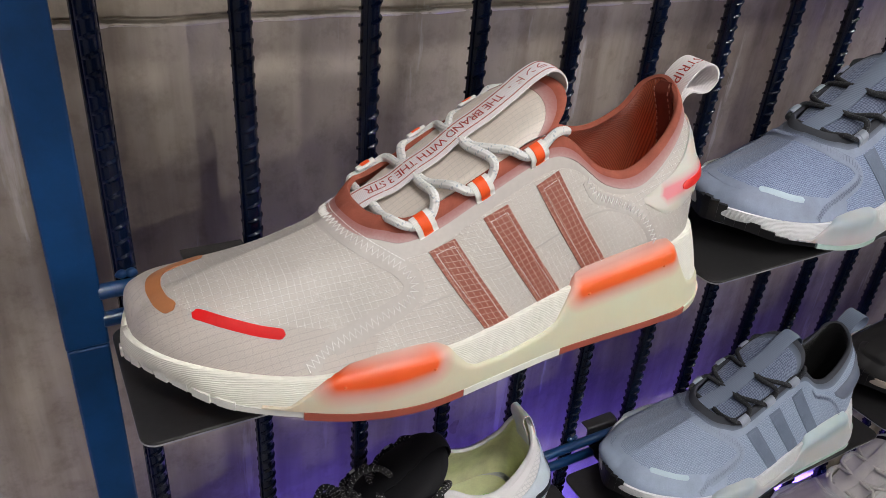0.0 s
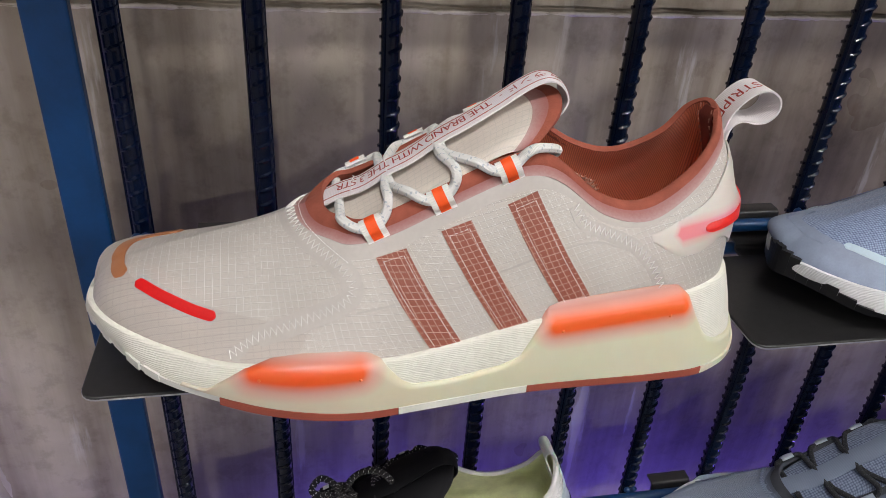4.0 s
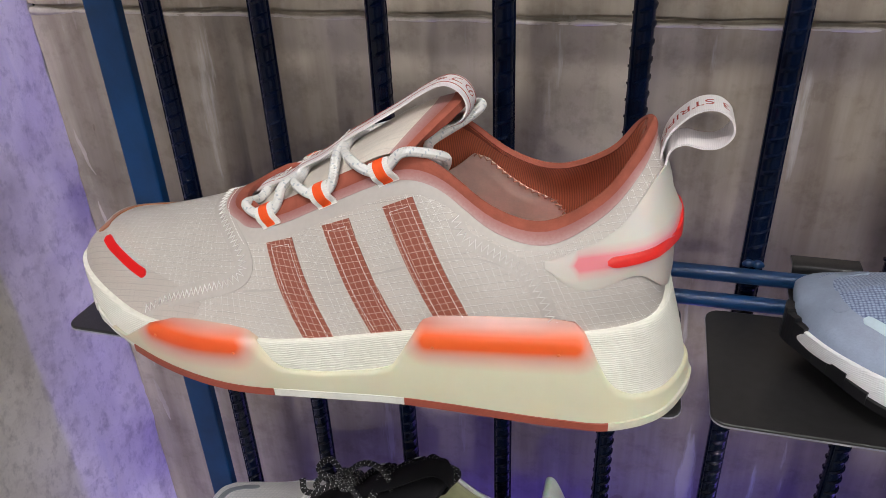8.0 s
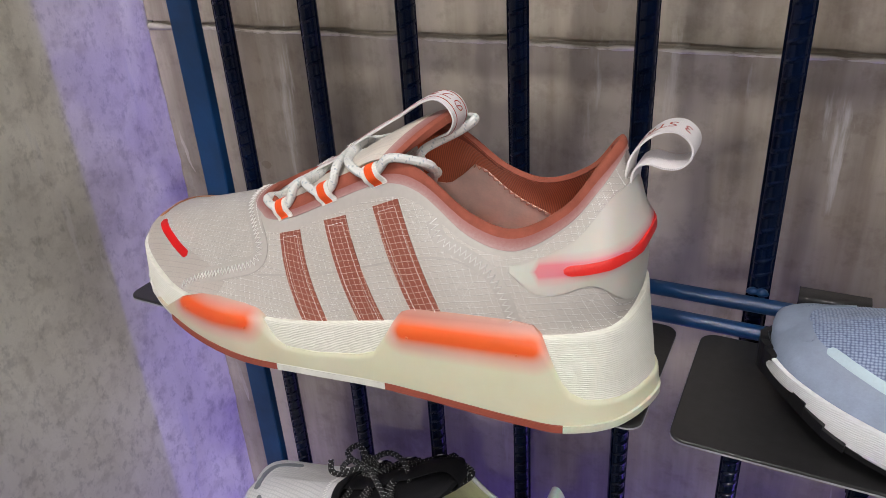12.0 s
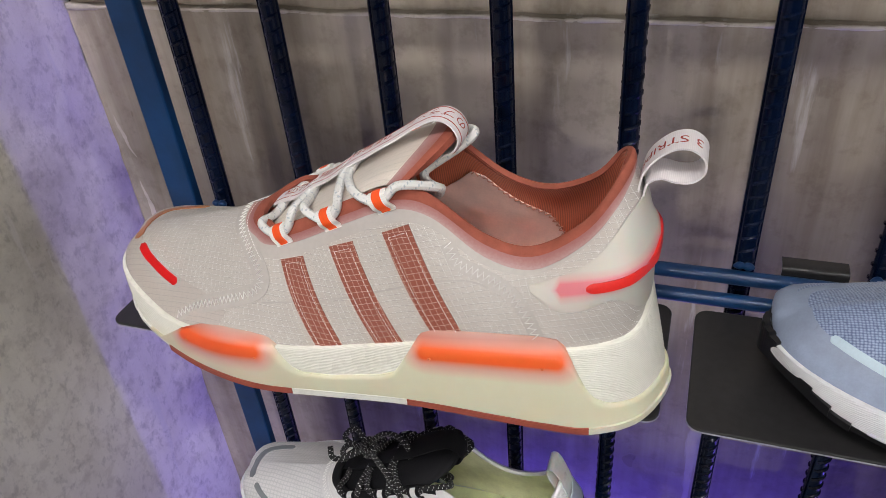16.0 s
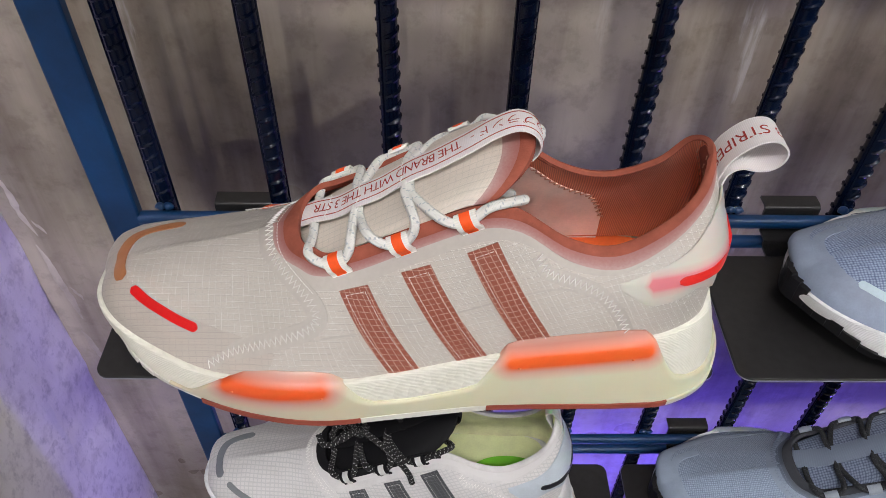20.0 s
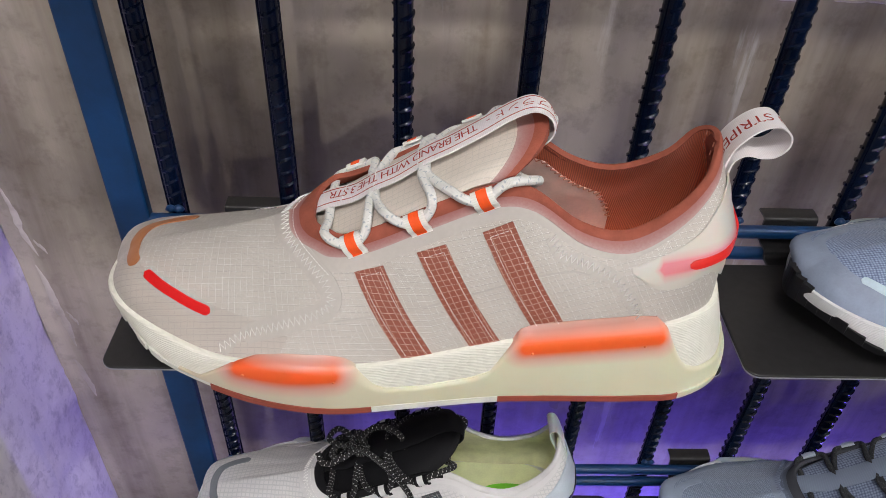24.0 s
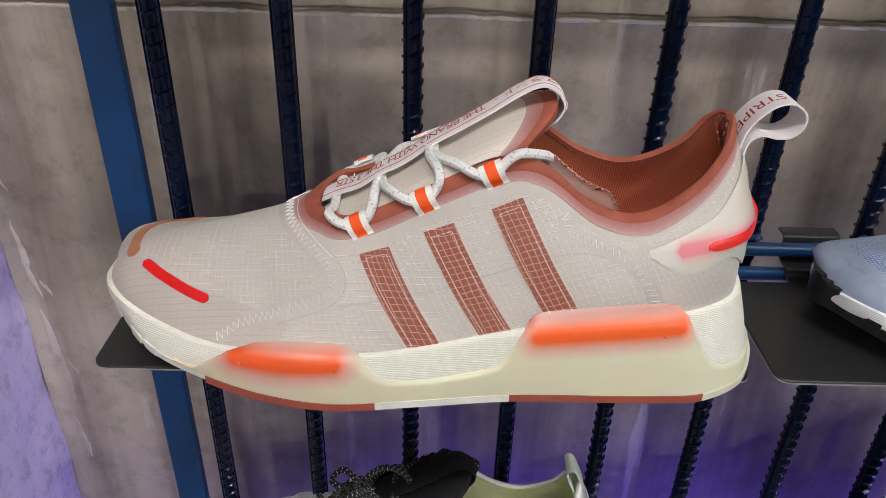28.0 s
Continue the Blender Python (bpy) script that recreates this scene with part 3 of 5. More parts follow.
def rib_normals(loop):
    """Level outward normals of a closed loop."""
    t = np.roll(loop, -1, 0) - np.roll(loop, 1, 0)
    n = unit(np.stack([t[:, 1], -t[:, 0], 0 * t[:, 0]], 1))
    c = loop.mean(0)
    if np.sum(n * (loop - c)) < 0:
        n = -n
    return n


SOLE_N = rib_normals(SOLE)
LEDGE = LOW + rib_normals(LOW) * 2.2 + [0, 0, 1.2]


def wall_point(u, t, lift=0.0, bulge=1.2):
    """The side of the sole: rib u (fractional), t from the ground edge (0) to the ledge (1)."""
    i = np.asarray(u, float) % NU
    a, b = np.floor(i).astype(int) % NU, (np.floor(i).astype(int) + 1) % NU
    f = (i - np.floor(i))[..., None]
    lo, hi = SOLE[a] * (1 - f) + SOLE[b] * f, LEDGE[a] * (1 - f) + LEDGE[b] * f
    n = unit(SOLE_N[a] * (1 - f) + SOLE_N[b] * f)
    t = np.asarray(t, float)[..., None]
    return lo * (1 - t) + hi * t + n * (lift + bulge * np.sin(np.clip(t, 0, 1) * math.pi)), n


def midsole_part(root, st):
    t = np.array([0, .06, .2, .35, .5, .65, .8, .92, 0.98, 1.0])
    u = np.arange(NU)
    g, n = wall_point(np.repeat(u, len(t)), np.tile(t, NU), 0.0)
    g = g.reshape(NU, len(t), 3)
    g[:, -1] -= n.reshape(NU, len(t), 3)[:, -1] * 0.8
    inner = LOW[:, None] * 0.985 + LOW.mean(0) * 0.015
    inner[..., 2] = LEDGE[:, None, 2] - 0.5
    deep = inner - [0, 0, 14.0]
    base = SOLE[:, None] * 0.97 + SOLE.mean(0) * 0.03
    base[..., 2] = SOLE[:, None, 2] + 0.2
    g = np.concatenate([base, g, inner, deep], 1)
    s = np.concatenate([[0], np.cumsum(np.linalg.norm(np.diff(SOLE, axis=0), axis=1))])
    uv = np.stack([np.repeat(s[:, None], g.shape[1], 1), g[..., 2]], -1)
    v = g.reshape(-1, 3)
    m = g.shape[1]
    f = grid_faces(NU, m, True)
    f.append(tuple(i * m for i in range(NU)))
    f.append(tuple(i * m + m - 1 for i in range(NU))[::-1])
    return put("midsole", (v, f, uv.reshape(-1, 2)), st["foam"], root, st.get("foam_label", ""))


def arc_of(x, far=False):
    """The rib (fractional) of the near or far side whose ground edge lies at x."""
    h = NU // 2
    xs = SOLE[: h + 1, 0]
    u = np.interp(x, xs, np.arange(h + 1))
    return NU - u if far else u


def outsole_piece(root, u0, u1, mat, height=3.4, lift=1.9, label=""):
    n = max(4, int(abs(u1 - u0) * 1.5))
    u = np.linspace(u0, u1, n)
    rows = []
    for dz, off in ((0.0, -9), (0.0, lift), (height, lift), (height, -1.5)):
        p, nr = wall_point(u, np.zeros(n))
        p = p + nr * off
        p[:, 2] += dz - (0.0 if dz else 0.25)
        rows.append(p)
    g = np.stack(rows, 1)
    v = g.reshape(-1, 3)
    f = grid_faces(n, 4) + [(0, 1, 2, 3), tuple((n - 1) * 4 + j for j in (3, 2, 1, 0))]
    f += [(i * 4 + 3, (i + 1) * 4 + 3, (i + 1) * 4, i * 4) for i in range(n - 1)]
    ob = put("outsole_segment", (v, f, None), mat, root, label, smooth=False)
    return ob


def tongue_grid(n=26, m=17):
    c = spline([(112, AXIS_Y, 62.5), (130, AXIS_Y, 72), (152, AXIS_Y, 85), (175, AXIS_Y, 100), (198, AXIS_Y + 1, 112.5), (218, AXIS_Y + 2, 118.5)], n)
    s = np.linspace(0, 1, n)
    hw = np.interp(s, [0, .3, .7, 1], [17.5, 22.5, 25.5, 26])
    drop = np.interp(s, [0, .4, 0.75, 1], [2, 4.2, 10.5, 15])
    t = np.linspace(-1, 1, m)
    g = np.zeros((n, m, 3))
    g[..., 0] = c[:, 0:1] - (t ** 2)[None] * np.interp(s, [0, .6, 1], [-2, 3, 17])[:, None]
    g[..., 1] = c[:, 1:2] + hw[:, None] * np.sin(t * 1.35)[None] / math.sin(1.35)
    g[..., 2] = c[:, 2:3] - drop[:, None] * np.abs(t)[None] ** 2.2
    return g, c


TONGUE, TONGUE_C = tongue_grid()
TONGUE_N = -grid_normals(TONGUE)
if TONGUE_N[10, 8, 2] < 0:
    TONGUE_N = -TONGUE_N


def tongue_part(root, st):
    s = np.cumsum(np.linalg.norm(np.diff(TONGUE_C, axis=0, prepend=TONGUE_C[:1]), axis=1))
    uv = np.stack([np.repeat(s[:, None], TONGUE.shape[1], 1), TONGUE[..., 1]], -1)
    return put("tongue", shell(TONGUE, 2.2, uv=uv, normals=TONGUE_N), st["tongue"], root)


# ---- sneaker details ----
ARC = np.concatenate([np.zeros((NU, 1)), np.cumsum(np.linalg.norm(np.diff(UP, axis=1), axis=2), axis=1)], 1)


def band(depth0, depth1, rows=5, ribs=None):
    """A strip of the upper that follows its top line, between two depths under it (one depth for each rib)."""
    ribs = np.arange(NU) if ribs is None else ribs
    g = np.zeros((len(ribs), rows, 3))
    n = np.zeros_like(g)
    for a, i in enumerate(ribs):
        d = ARC[i, -1] - np.linspace(depth1[i], depth0[i], rows)
        for k in range(3):
            g[a, :, k] = np.interp(d, ARC[i], UP[i, :, k])
            n[a, :, k] = np.interp(d, ARC[i], UPN[i, :, k])
    return g, unit(n)


# the seam inside the far quarter
SEAM_X, SEAM_Z = (196, 206, 214, 223, 229, 237, 249, 254, 256), (72, 80, 87, 86, 79, 71.5, 64, 50, 42)
EYE_RIB = int(8.7 * NU / 28)


def by_column(at, values):
    return np.interp(COL, at, values)


def collar_parts(root, st):
    trim_w = by_column((0, 4, 8, 9.5, 11, 13, 14), (7.5, 6.5, 5.5, 4.8, 4.8, 4.5, 4.0))
    mesh_w = by_column((0, 4, 8, 9.5, 11, 13, 14), (13, 11.0, 9.5, 10.0, 10.5, 8.0, 5.0))
    film_w = by_column((0, 4, 8, 9.5, 11, 13, 14), (20, 18.5, 15.5, 14.5, 12.5, 8.6, 5.5))
    if "film" in st:
        g, n = band(mesh_w - 0.5, film_w, 4)
        put("eyestay_film", shell(g[::-1], 0.5, True, cloth_uv(g)[::-1], 0.12, n[::-1], crown=0.1), st["film"], root)
    g, n = band(trim_w - 0.5, mesh_w, 5)
    uv = np.stack([np.repeat(np.cumsum(np.full(NU, 2.0))[:, None], 5, 1), np.repeat(np.linspace(0, 1, 5)[None], NU, 0)], -1)
    put("collar_mesh", shell(g[::-1], 0.5, True, uv[::-1], 0.5, n[::-1]), st["collar_mesh"], root)
    # suede trim, rolled over the edge
    g, n = band(np.zeros(NU), trim_w, 5)
    roll = [g + n * np.array([0.5, 1.1, 1.2, 1.2, 0.9])[None, :, None]]
    lip = TOP + UPN[:, -1] * 0.1 + [0, 0, 0.7]
    inn = TOP - UPN[:, -1] * 1.9 + [0, 0, 0.3]
    deep, dn = band(trim_w * 0.8, trim_w * 0.8 + 0.1, 2)
    full = np.concatenate([roll[0], lip[:, None], inn[:, None], (deep - dn * 2.2)[:, :1]], 1)
    m = full.shape[1]
    uvt = cloth_uv(full)
    for name, ribs, mat in (("eyestay_trim", [i % NU for i in range(-EYE_RIB, EYE_RIB + 1)], st.get("eyestay", st["trim"])),
                            ("collar_trim", list(range(EYE_RIB, NU - EYE_RIB + 1)), st["trim"])):
        put(name, (full[ribs].reshape(-1, 3), grid_faces(len(ribs), m, flip=True), uvt[ribs].reshape(-1, 2)), mat, root)
    # lining of the heel, and the insole
    ribs = np.array([i for i in range(NU) if COL[i] > 7.4])
    d0 = np.full(NU, 0.6)
    g, n = band(d0, ARC[:, -1] * 0.98, 10, ribs)
    g = g - n * (1.9 + by_column((7.4, 8.6, 10, 14), (0.2, 0.3, 1.6, 2.6))[ribs] [:, None, None] * np.array([1, 1, 1, 1, 1, 1, 0.9, 0.7, 0.3, 0.0])[None, :, None])
    g = np.concatenate([g[:, :1] - n[:, :1] * [1.2, 1.2, 0] - [0, 0, 9.0], g], 1)
    n = np.concatenate([n[:, :1], n], 1)
    s = np.cumsum(np.linalg.norm(np.diff(TOP[ribs], axis=0, prepend=TOP[ribs][:1]), axis=1))
    uv = np.stack([np.repeat(s[:, None], 11, 1), g[..., 2]], -1)
    put("lining", shell(g, 0.7, uv=uv, normals=-n), st["lining"], root)
    if st.get("heel_tape"):
        mid = NU // 2
        d = ARC[mid, -1] - np.linspace(1.0, 52.0, 30)
        q = np.stack([np.interp(d, ARC[mid], UP[mid, :, k]) for k in range(3)], 1)
        w = unit(np.stack([np.interp(d, ARC[mid], UPN[mid, :, k]) for k in range(3)], 1))
        depth = np.interp(np.linspace(1, 52, 30), [1, 6, 30, 52], [2.4, 5.2, 5.4, 5.0])[:, None]
        tape = put("heel_tape", ribbon(q - w * depth, -w, 13.0, 0.6, 0.1, 5, 0.2), st["heel_tape"], root, "dark red tape sewn down the heel lining")
        for off in (-5.0, 5.0):
            run = q - w * (depth + 0.85) + [0, off, 0]
            put("tape_stitching", joined([tube(run[k:k + 2], 0.3, 5) for k in range(0, 28, 2)]), st["lining_thread"], tape)
    if st.get("welded"):
        far = [i for i in range(NU // 2, NU) if 180 < TOP[i, 0] < 257]
        g, n = np.zeros((len(far), 8, 3)), np.zeros((len(far), 8, 3))
        for a, i in enumerate(far):
            zz = np.linspace(np.interp(UP[i, -1, 0], SEAM_X, SEAM_Z), UP[i, 0, 2] - 9.0, 8)
            for k in range(3):
                g[a, :, k] = np.interp(zz, UP[i, :, 2], UP[i, :, k])
                n[a, :, k] = np.interp(zz, UP[i, :, 2], UPN[i, :, k])
            g[a, :, 2] = zz
        n = unit(n)
        put("inner_quarter", shell(g - n * 4.9, 0.5, uv=cloth_uv(g), normals=-n), st["inner"], root, "pinkish translucent inner quarter")
    ins = LOW * 0.93 + LOW.mean(0) * 0.07
    ins[:, 2] = LEDGE[:, 2] - 11.5
    v = np.vstack([ins, ins - [0, 0, 3]])
    f = [tuple(range(NU))[::-1], tuple(range(NU, 2 * NU))] + [(i, (i + 1) % NU, NU + (i + 1) % NU, NU + i) for i in range(NU)]
    put("insole", (v, f, None), st["insole"], root)
    if "heel_pad" in st:
        a = np.linspace(0, 2 * math.pi, 40, endpoint=False)
        pad = np.stack([260 + 30 * np.cos(a), AXIS_Y - 4 + 15 * np.sin(a), np.full(40, LEDGE[NU // 2, 2] - 11.4)], 1)
        v = np.vstack([pad + [0, 0, 1.4], pad])
        put("heel_pad", (v, [tuple(range(40)), tuple(range(79, 39, -1))] + [(i, 40 + i, 40 + (i + 1) % 40, (i + 1) % 40) for i in range(40)], None), st["heel_pad"], root, st.get("pad_label", ""))


def surface_patch(c00, c10, c01, c11, n=7, m=18, lift=0.5, bow=0.0):
    """A four-cornered piece laid on the upper."""
    a, b = np.linspace(0, 1, n)[:, None, None], np.linspace(0, 1, m)[None, :, None]
    c00, c10, c01, c11 = (np.asarray(c, float) for c in (c00, c10, c01, c11))
    g = (c00 * (1 - a) + c10 * a) * (1 - b) + (c01 * (1 - a) + c11 * a) * b
    g[..., 0] += bow * np.sin(b[..., 0] * math.pi)
    p, nr = onto(g.reshape(-1, 3), lift)
    return p.reshape(n, m, 3), nr.reshape(n, m, 3)


STRIPES = [((137, 238.5, 60), (149.4, 238.3, 64.3), (157.8, 218, 27.5), (172.3, 219.5, 27.0)),
           ((163.7, 239.4, 71), (175.8, 238.7, 76.1), (189.3, 222.5, 29), (202.3, 223.0, 32)),
           ((190.9, 240.9, 81.7), (203.1, 242.2, 86.8), (216.2, 225, 38.5), (230.2, 225.2, 41))]


def mirrored(p):
    q = np.asarray(p, float).copy()
    q[..., 1] = 2 * AXIS_Y - q[..., 1]
    return q


def dashed(path, on, off, radius, lift, sides=5):
    """A run of single stitches along a path on the upper."""
    p = np.asarray(path, float)
    s = np.concatenate([[0], np.cumsum(np.linalg.norm(np.diff(p, axis=0), axis=1))])
    out, at = [], 0.0
    while at + on < s[-1]:
        t = np.linspace(at, at + on, 4)
        q = np.stack([np.interp(t, s, p[:, k]) for k in range(3)], 1)
        q, n = onto(q)
        out.append(tube(q + n * (lift + np.array([-0.2, 0.1, 0.1, -0.2]))[:, None], radius, sides))
        at += on + off
    return joined(out)


def stripe_parts(root, st, far=True):
    for side in ((0, 1) if far else (0,)):
        for c in STRIPES:
            cs = [mirrored(k) for k in c] if side else [np.array(k, float) for k in c]
            g, n = surface_patch(*cs, bow=-1.3)
            if side:
                g, n = g[::-1], n[::-1]
            ob = put("stripe", shell(g[::-1], 0.6, uv=cloth_uv(g)[::-1], normals=n[::-1]), st["stripe"], root)
            if side == 0 and st.get("stitch"):
                runs = [g[1, 1:], g[-2, 1:], g[1:-1, 1]]
                put("edge_stitching", joined([dashed(even(r, 40), 1.5, 0.7, 0.11, 0.72) for r in runs]), st["stitch"], ob)


def zigzag(path, pitch, half, radius, lift=0.62):
    """Zigzag stitching along a path on the upper."""
    p = np.asarray(path, float)
    length = np.linalg.norm(np.diff(p, axis=0), axis=1).sum()
    k = int(length / pitch)
    q, n = onto(even(p, k))
    side = unit(np.cross(np.gradient(q, axis=0), n))
    sign = np.where(np.arange(k) % 2, 1.0, -1.0)[:, None]
    z, zn = onto(q + side * half * sign)
    return tube(z + zn * lift, radius, 5)


MUD_HALF = [(103.5, 271, 67), (105.5, 258, 66.3), (110.5, 249, 64), (117, 242, 60.6), (123.5, 236.5, 56.5), (127, 232, 51.5), (126, 229.5, 47.3), (120, 227.8, 43.8),
            (111, 226.5, 41), (100, 226, 37), (88, 226, 32.5), (77, 222.5, 27.5)]
HEEL_SEAM = [(220.3, 241, 79.8), (224.9, 238.0, 72.5), (236.0, 237.6, 67.7), (247.9, 235.2, 62.6), (256.7, 231.4, 54.2), (262.3, 229.0, 43.5)]


WELD_LINE = [(128, 224, 43), (152.6, 226.2, 46.3), (171.1, 228.5, 50.3), (212.5, 233.0, 63.0), (231.3, 235.3, 64.8), (246, 234, 61)]


def seam_parts(root, st):
    near = spline(MUD_HALF, 60)
    path = np.vstack([mirrored(near)[::-1], near[1:]])
    q, n = onto(even(path, 140))
    put("mudguard_film", ribbon(q[::-1], n[::-1], 9.0, 0.45, 0.55, 7, 0.2), st["film"], root)
    put("mudguard_stitching", zigzag(path, 1.3, 1.8, 0.24, 1.15), st["stitch"], root)
    put("toe_stitching", dashed(even(np.vstack([mirrored(near[:22])[::-1], near[1:22]]) + [3.6, 0, 1.0], 60), 1.1, 0.7, 0.16, 0.6), st["stitch"], root)
    if st.get("welded"):
        q, n = onto(even(spline(WELD_LINE, 60), 70))
        put("welded_seam", ribbon(q, n, 0.9, 0.4, 0.12, 3, 0.1), st["film"], root)
        far = [i for i in range(NU // 2, NU) if 214 < TOP[i, 0] < 257]
        q, w = [], []
        for i in far[::-1]:
            z = np.interp(UP[i, -1, 0], SEAM_X, SEAM_Z)
            nz = unit([np.interp(z, UP[i, :, 2], UPN[i, :, k]) for k in range(3)])
            q.append([np.interp(z, UP[i, :, 2], UP[i, :, k]) for k in range(3)] - nz * 5.2)
            w.append(nz)
        q, w = even(q, 40), unit(even(w, 40))
        side = unit(np.cross(np.gradient(q, axis=0), w))
        z = q + side * np.where(np.arange(40) % 2, 1.3, -1.3)[:, None]
        put("lining_stitching", tube(z, 0.34, 5), st["lining_thread"], root)
    for sgn in (0, 1):
        hp = spline(HEEL_SEAM, 40)
        hp = mirrored(hp) if sgn else hp
        q, n = onto(even(hp, 40))
        put("quarter_film", ribbon(q[::-1], n[::-1], 6.4, 0.45, 0.2, 7, 0.15), st["film"], root)
        put("quarter_stitching", zigzag(hp, 1.3, 1.7, 0.24, 1.15), st["stitch"], root)


def inlay(root, name, path, width, mat, lift=0.7, n=40, label="", thick=1.0, parent=None):
    """A moulded bar with round ends, laid on the upper."""
    q, nr = onto(even(spline(path, 40), n))
    s = np.linspace(0, 1, n)
    length = np.linalg.norm(np.diff(q, axis=0), axis=1).sum()
    e = np.minimum(s, 1 - s) * length
    w = width * np.sqrt(np.clip(1 - (1 - np.clip(e / (width / 2), 0, 1)) ** 2, 0.02, 1))
    return put(name, ribbon(q, nr, w, thick, lift, 5, 0.25), mat, parent or root, label)


# translucent clip of the sole: x, height of its upper edge
CLIP_TOP = [(57, 9.0), (66, 15), (75, 26), (80, 30.5), (90, 32), (106, 31.5), (115, 30), (121, 27), (128, 22), (136, 16.8), (143, 14), (160, 13.4), (185, 16.5), (194, 19.5),
            (200, 30), (206, 40.5), (214, 43), (240, 44.5), (268, 45.8), (277, 45), (281, 40.5), (284, 31), (287, 23), (290.5, 18), (296, 15.5), (306, 14.8), (317, 14.5)]
PODS = (((87, 24.5), (127.5, 23.5), 2.4), ((213, 33.7), (271.5, 37.0), 2.7))


def pod_distance(x, z):
    d = np.full(np.shape(x), 99.0)
    for (x0, z0), (x1, z1), r in PODS:
        t = np.clip(((x - x0) * (x1 - x0) + (z - z0) * (z1 - z0)) / ((x1 - x0) ** 2 + (z1 - z0) ** 2), 0, 1)
        sag = -1.2 * np.sin(t * math.pi) if x0 < 100 else 0
        d = np.minimum(d, np.hypot(x - x0 - t * (x1 - x0), z - z0 - sag - t * (z1 - z0)) - r)
    return d


def clip_part(root, st):
    u_near = np.concatenate([np.linspace(arc_of(57), arc_of(290), 130), np.linspace(arc_of(290), NU / 2, 14)[1:]])
    us = np.concatenate([u_near, (NU - u_near)[::-1][1:]])
    rows = 16
    tt = np.linspace(0, 1, rows)
    x_at = np.interp(us % NU, np.arange(NU + 1), np.append(SOLE[:, 0], SOLE[0, 0]))
    z0 = np.interp(us % NU, np.arange(NU + 1), np.append(SOLE[:, 2], SOLE[0, 2])) + 3.2
    z_led = np.interp(us % NU, np.arange(NU + 1), np.append(LEDGE[:, 2], LEDGE[0, 2]))
    xs, zs = zip(*CLIP_TOP)
    z1 = np.maximum(np.interp(x_at, xs, zs), z0 + 0.8)
    z = z0[:, None] + (z1 - z0)[:, None] * tt[None]
    t = (z - z0[:, None] + 3.2) / (z_led - z0 + 3.2)[:, None]
    uu = np.repeat(us[:, None], rows, 1)
    p, n = wall_point(uu.ravel(), t.ravel(), 0.0)
    p, n = p.reshape(*uu.shape, 3), n.reshape(*uu.shape, 3)
    # above the ledge the clip lies against the upper
    over = np.clip((t - 1.0) / 0.14, 0, 1)
    lain, lay_n = onto(p[over > 0])
    share = over[over > 0][:, None]
    p[over > 0] = p[over > 0] * (1 - share) + lain * share
    n[over > 0] = unit(n[over > 0] * (1 - share) + lay_n * share)
    d = pod_distance(p[..., 0], z)
    bulge = 1.5 + 1.7 * np.exp(-(np.maximum(d + 2, 0) / 5.0) ** 2)
    bulge = bulge * np.clip((1 - tt) / 0.14, 0.12, 1)[None] ** 0.5
    p = p + n * bulge[..., None]
    uv = np.stack([p[..., 0], z], -1)
    nn = unit(n + [0, 0, 0.15])
    return put("sole_clip", shell(p, 2.4, uv=uv, normals=nn), st["clip"], root, st.get("clip_label", ""))


def pip_parts(root, st):
    """Small moulded pips at the ends of the two cells."""
    for x, z in ((81, 22.5), (116.5, 21.0), (214, 31.2), (270.5, 33.2)):
        u = arc_of(x)
        lo, hi = SOLE[int(u), 2], LEDGE[int(u), 2]
        p, n = wall_point(np.array([u]), np.array([(z - lo) / (hi - lo)]), 3.1)
        a = np.linspace(0, math.pi / 2, 4)
        ring = np.linspace(0, 2 * math.pi, 10, endpoint=False)
        side = unit(np.cross(n[0], [0, 0, 1.0]))
        up = np.cross(side, n[0])
        g = np.array([[p[0] + (side * math.cos(r) + up * math.sin(r)) * 0.75 * math.cos(h) + n[0] * 0.5 * math.sin(h) for h in a] for r in ring])
        put("pip", (g.reshape(-1, 3), grid_faces(10, 4, True), None), st["pip"], root)


def outsole_parts(root, st):
    segs = ((73, 144, "rubber_a"), (144, 201.8, "rubber_b"), (201.8, 286.5, "rubber_a"))
    for x0, x1, key in segs:
        for far in (False, True):
            outsole_piece(root, arc_of(x0, far) + (0.05 if not far else -0.05), arc_of(x1, far), st[key])
    outsole_piece(root, arc_of(286.6), NU - arc_of(286.6), st.get("rubber_heel", st["rubber_b"]))
    outsole_piece(root, arc_of(72.8) - NU * 0 , -arc_of(72.8), st["rubber_toe"], 2.6, 0.5)
    for k in range(15):
        u = (k - 7) * 2.55
        outsole_piece(root, u - 0.95, u + 0.95, st["rubber_toe"], 3.6, 0.9 + 0.5 * (k % 2)).name = "lug"
    tread = SOLE * 0.96 + SOLE.mean(0) * 0.04
    tread[:, 2] = SOLE[:, 2] + 0.1
    v = np.vstack([tread, tread + [0, 0, 2.0]])
    f = [tuple(range(NU)), tuple(range(NU, 2 * NU))[::-1]] + [(i, NU + i, NU + (i + 1) % NU, (i + 1) % NU) for i in range(NU)]
    put("tread", (v, f, None), st["rubber_toe"], root)


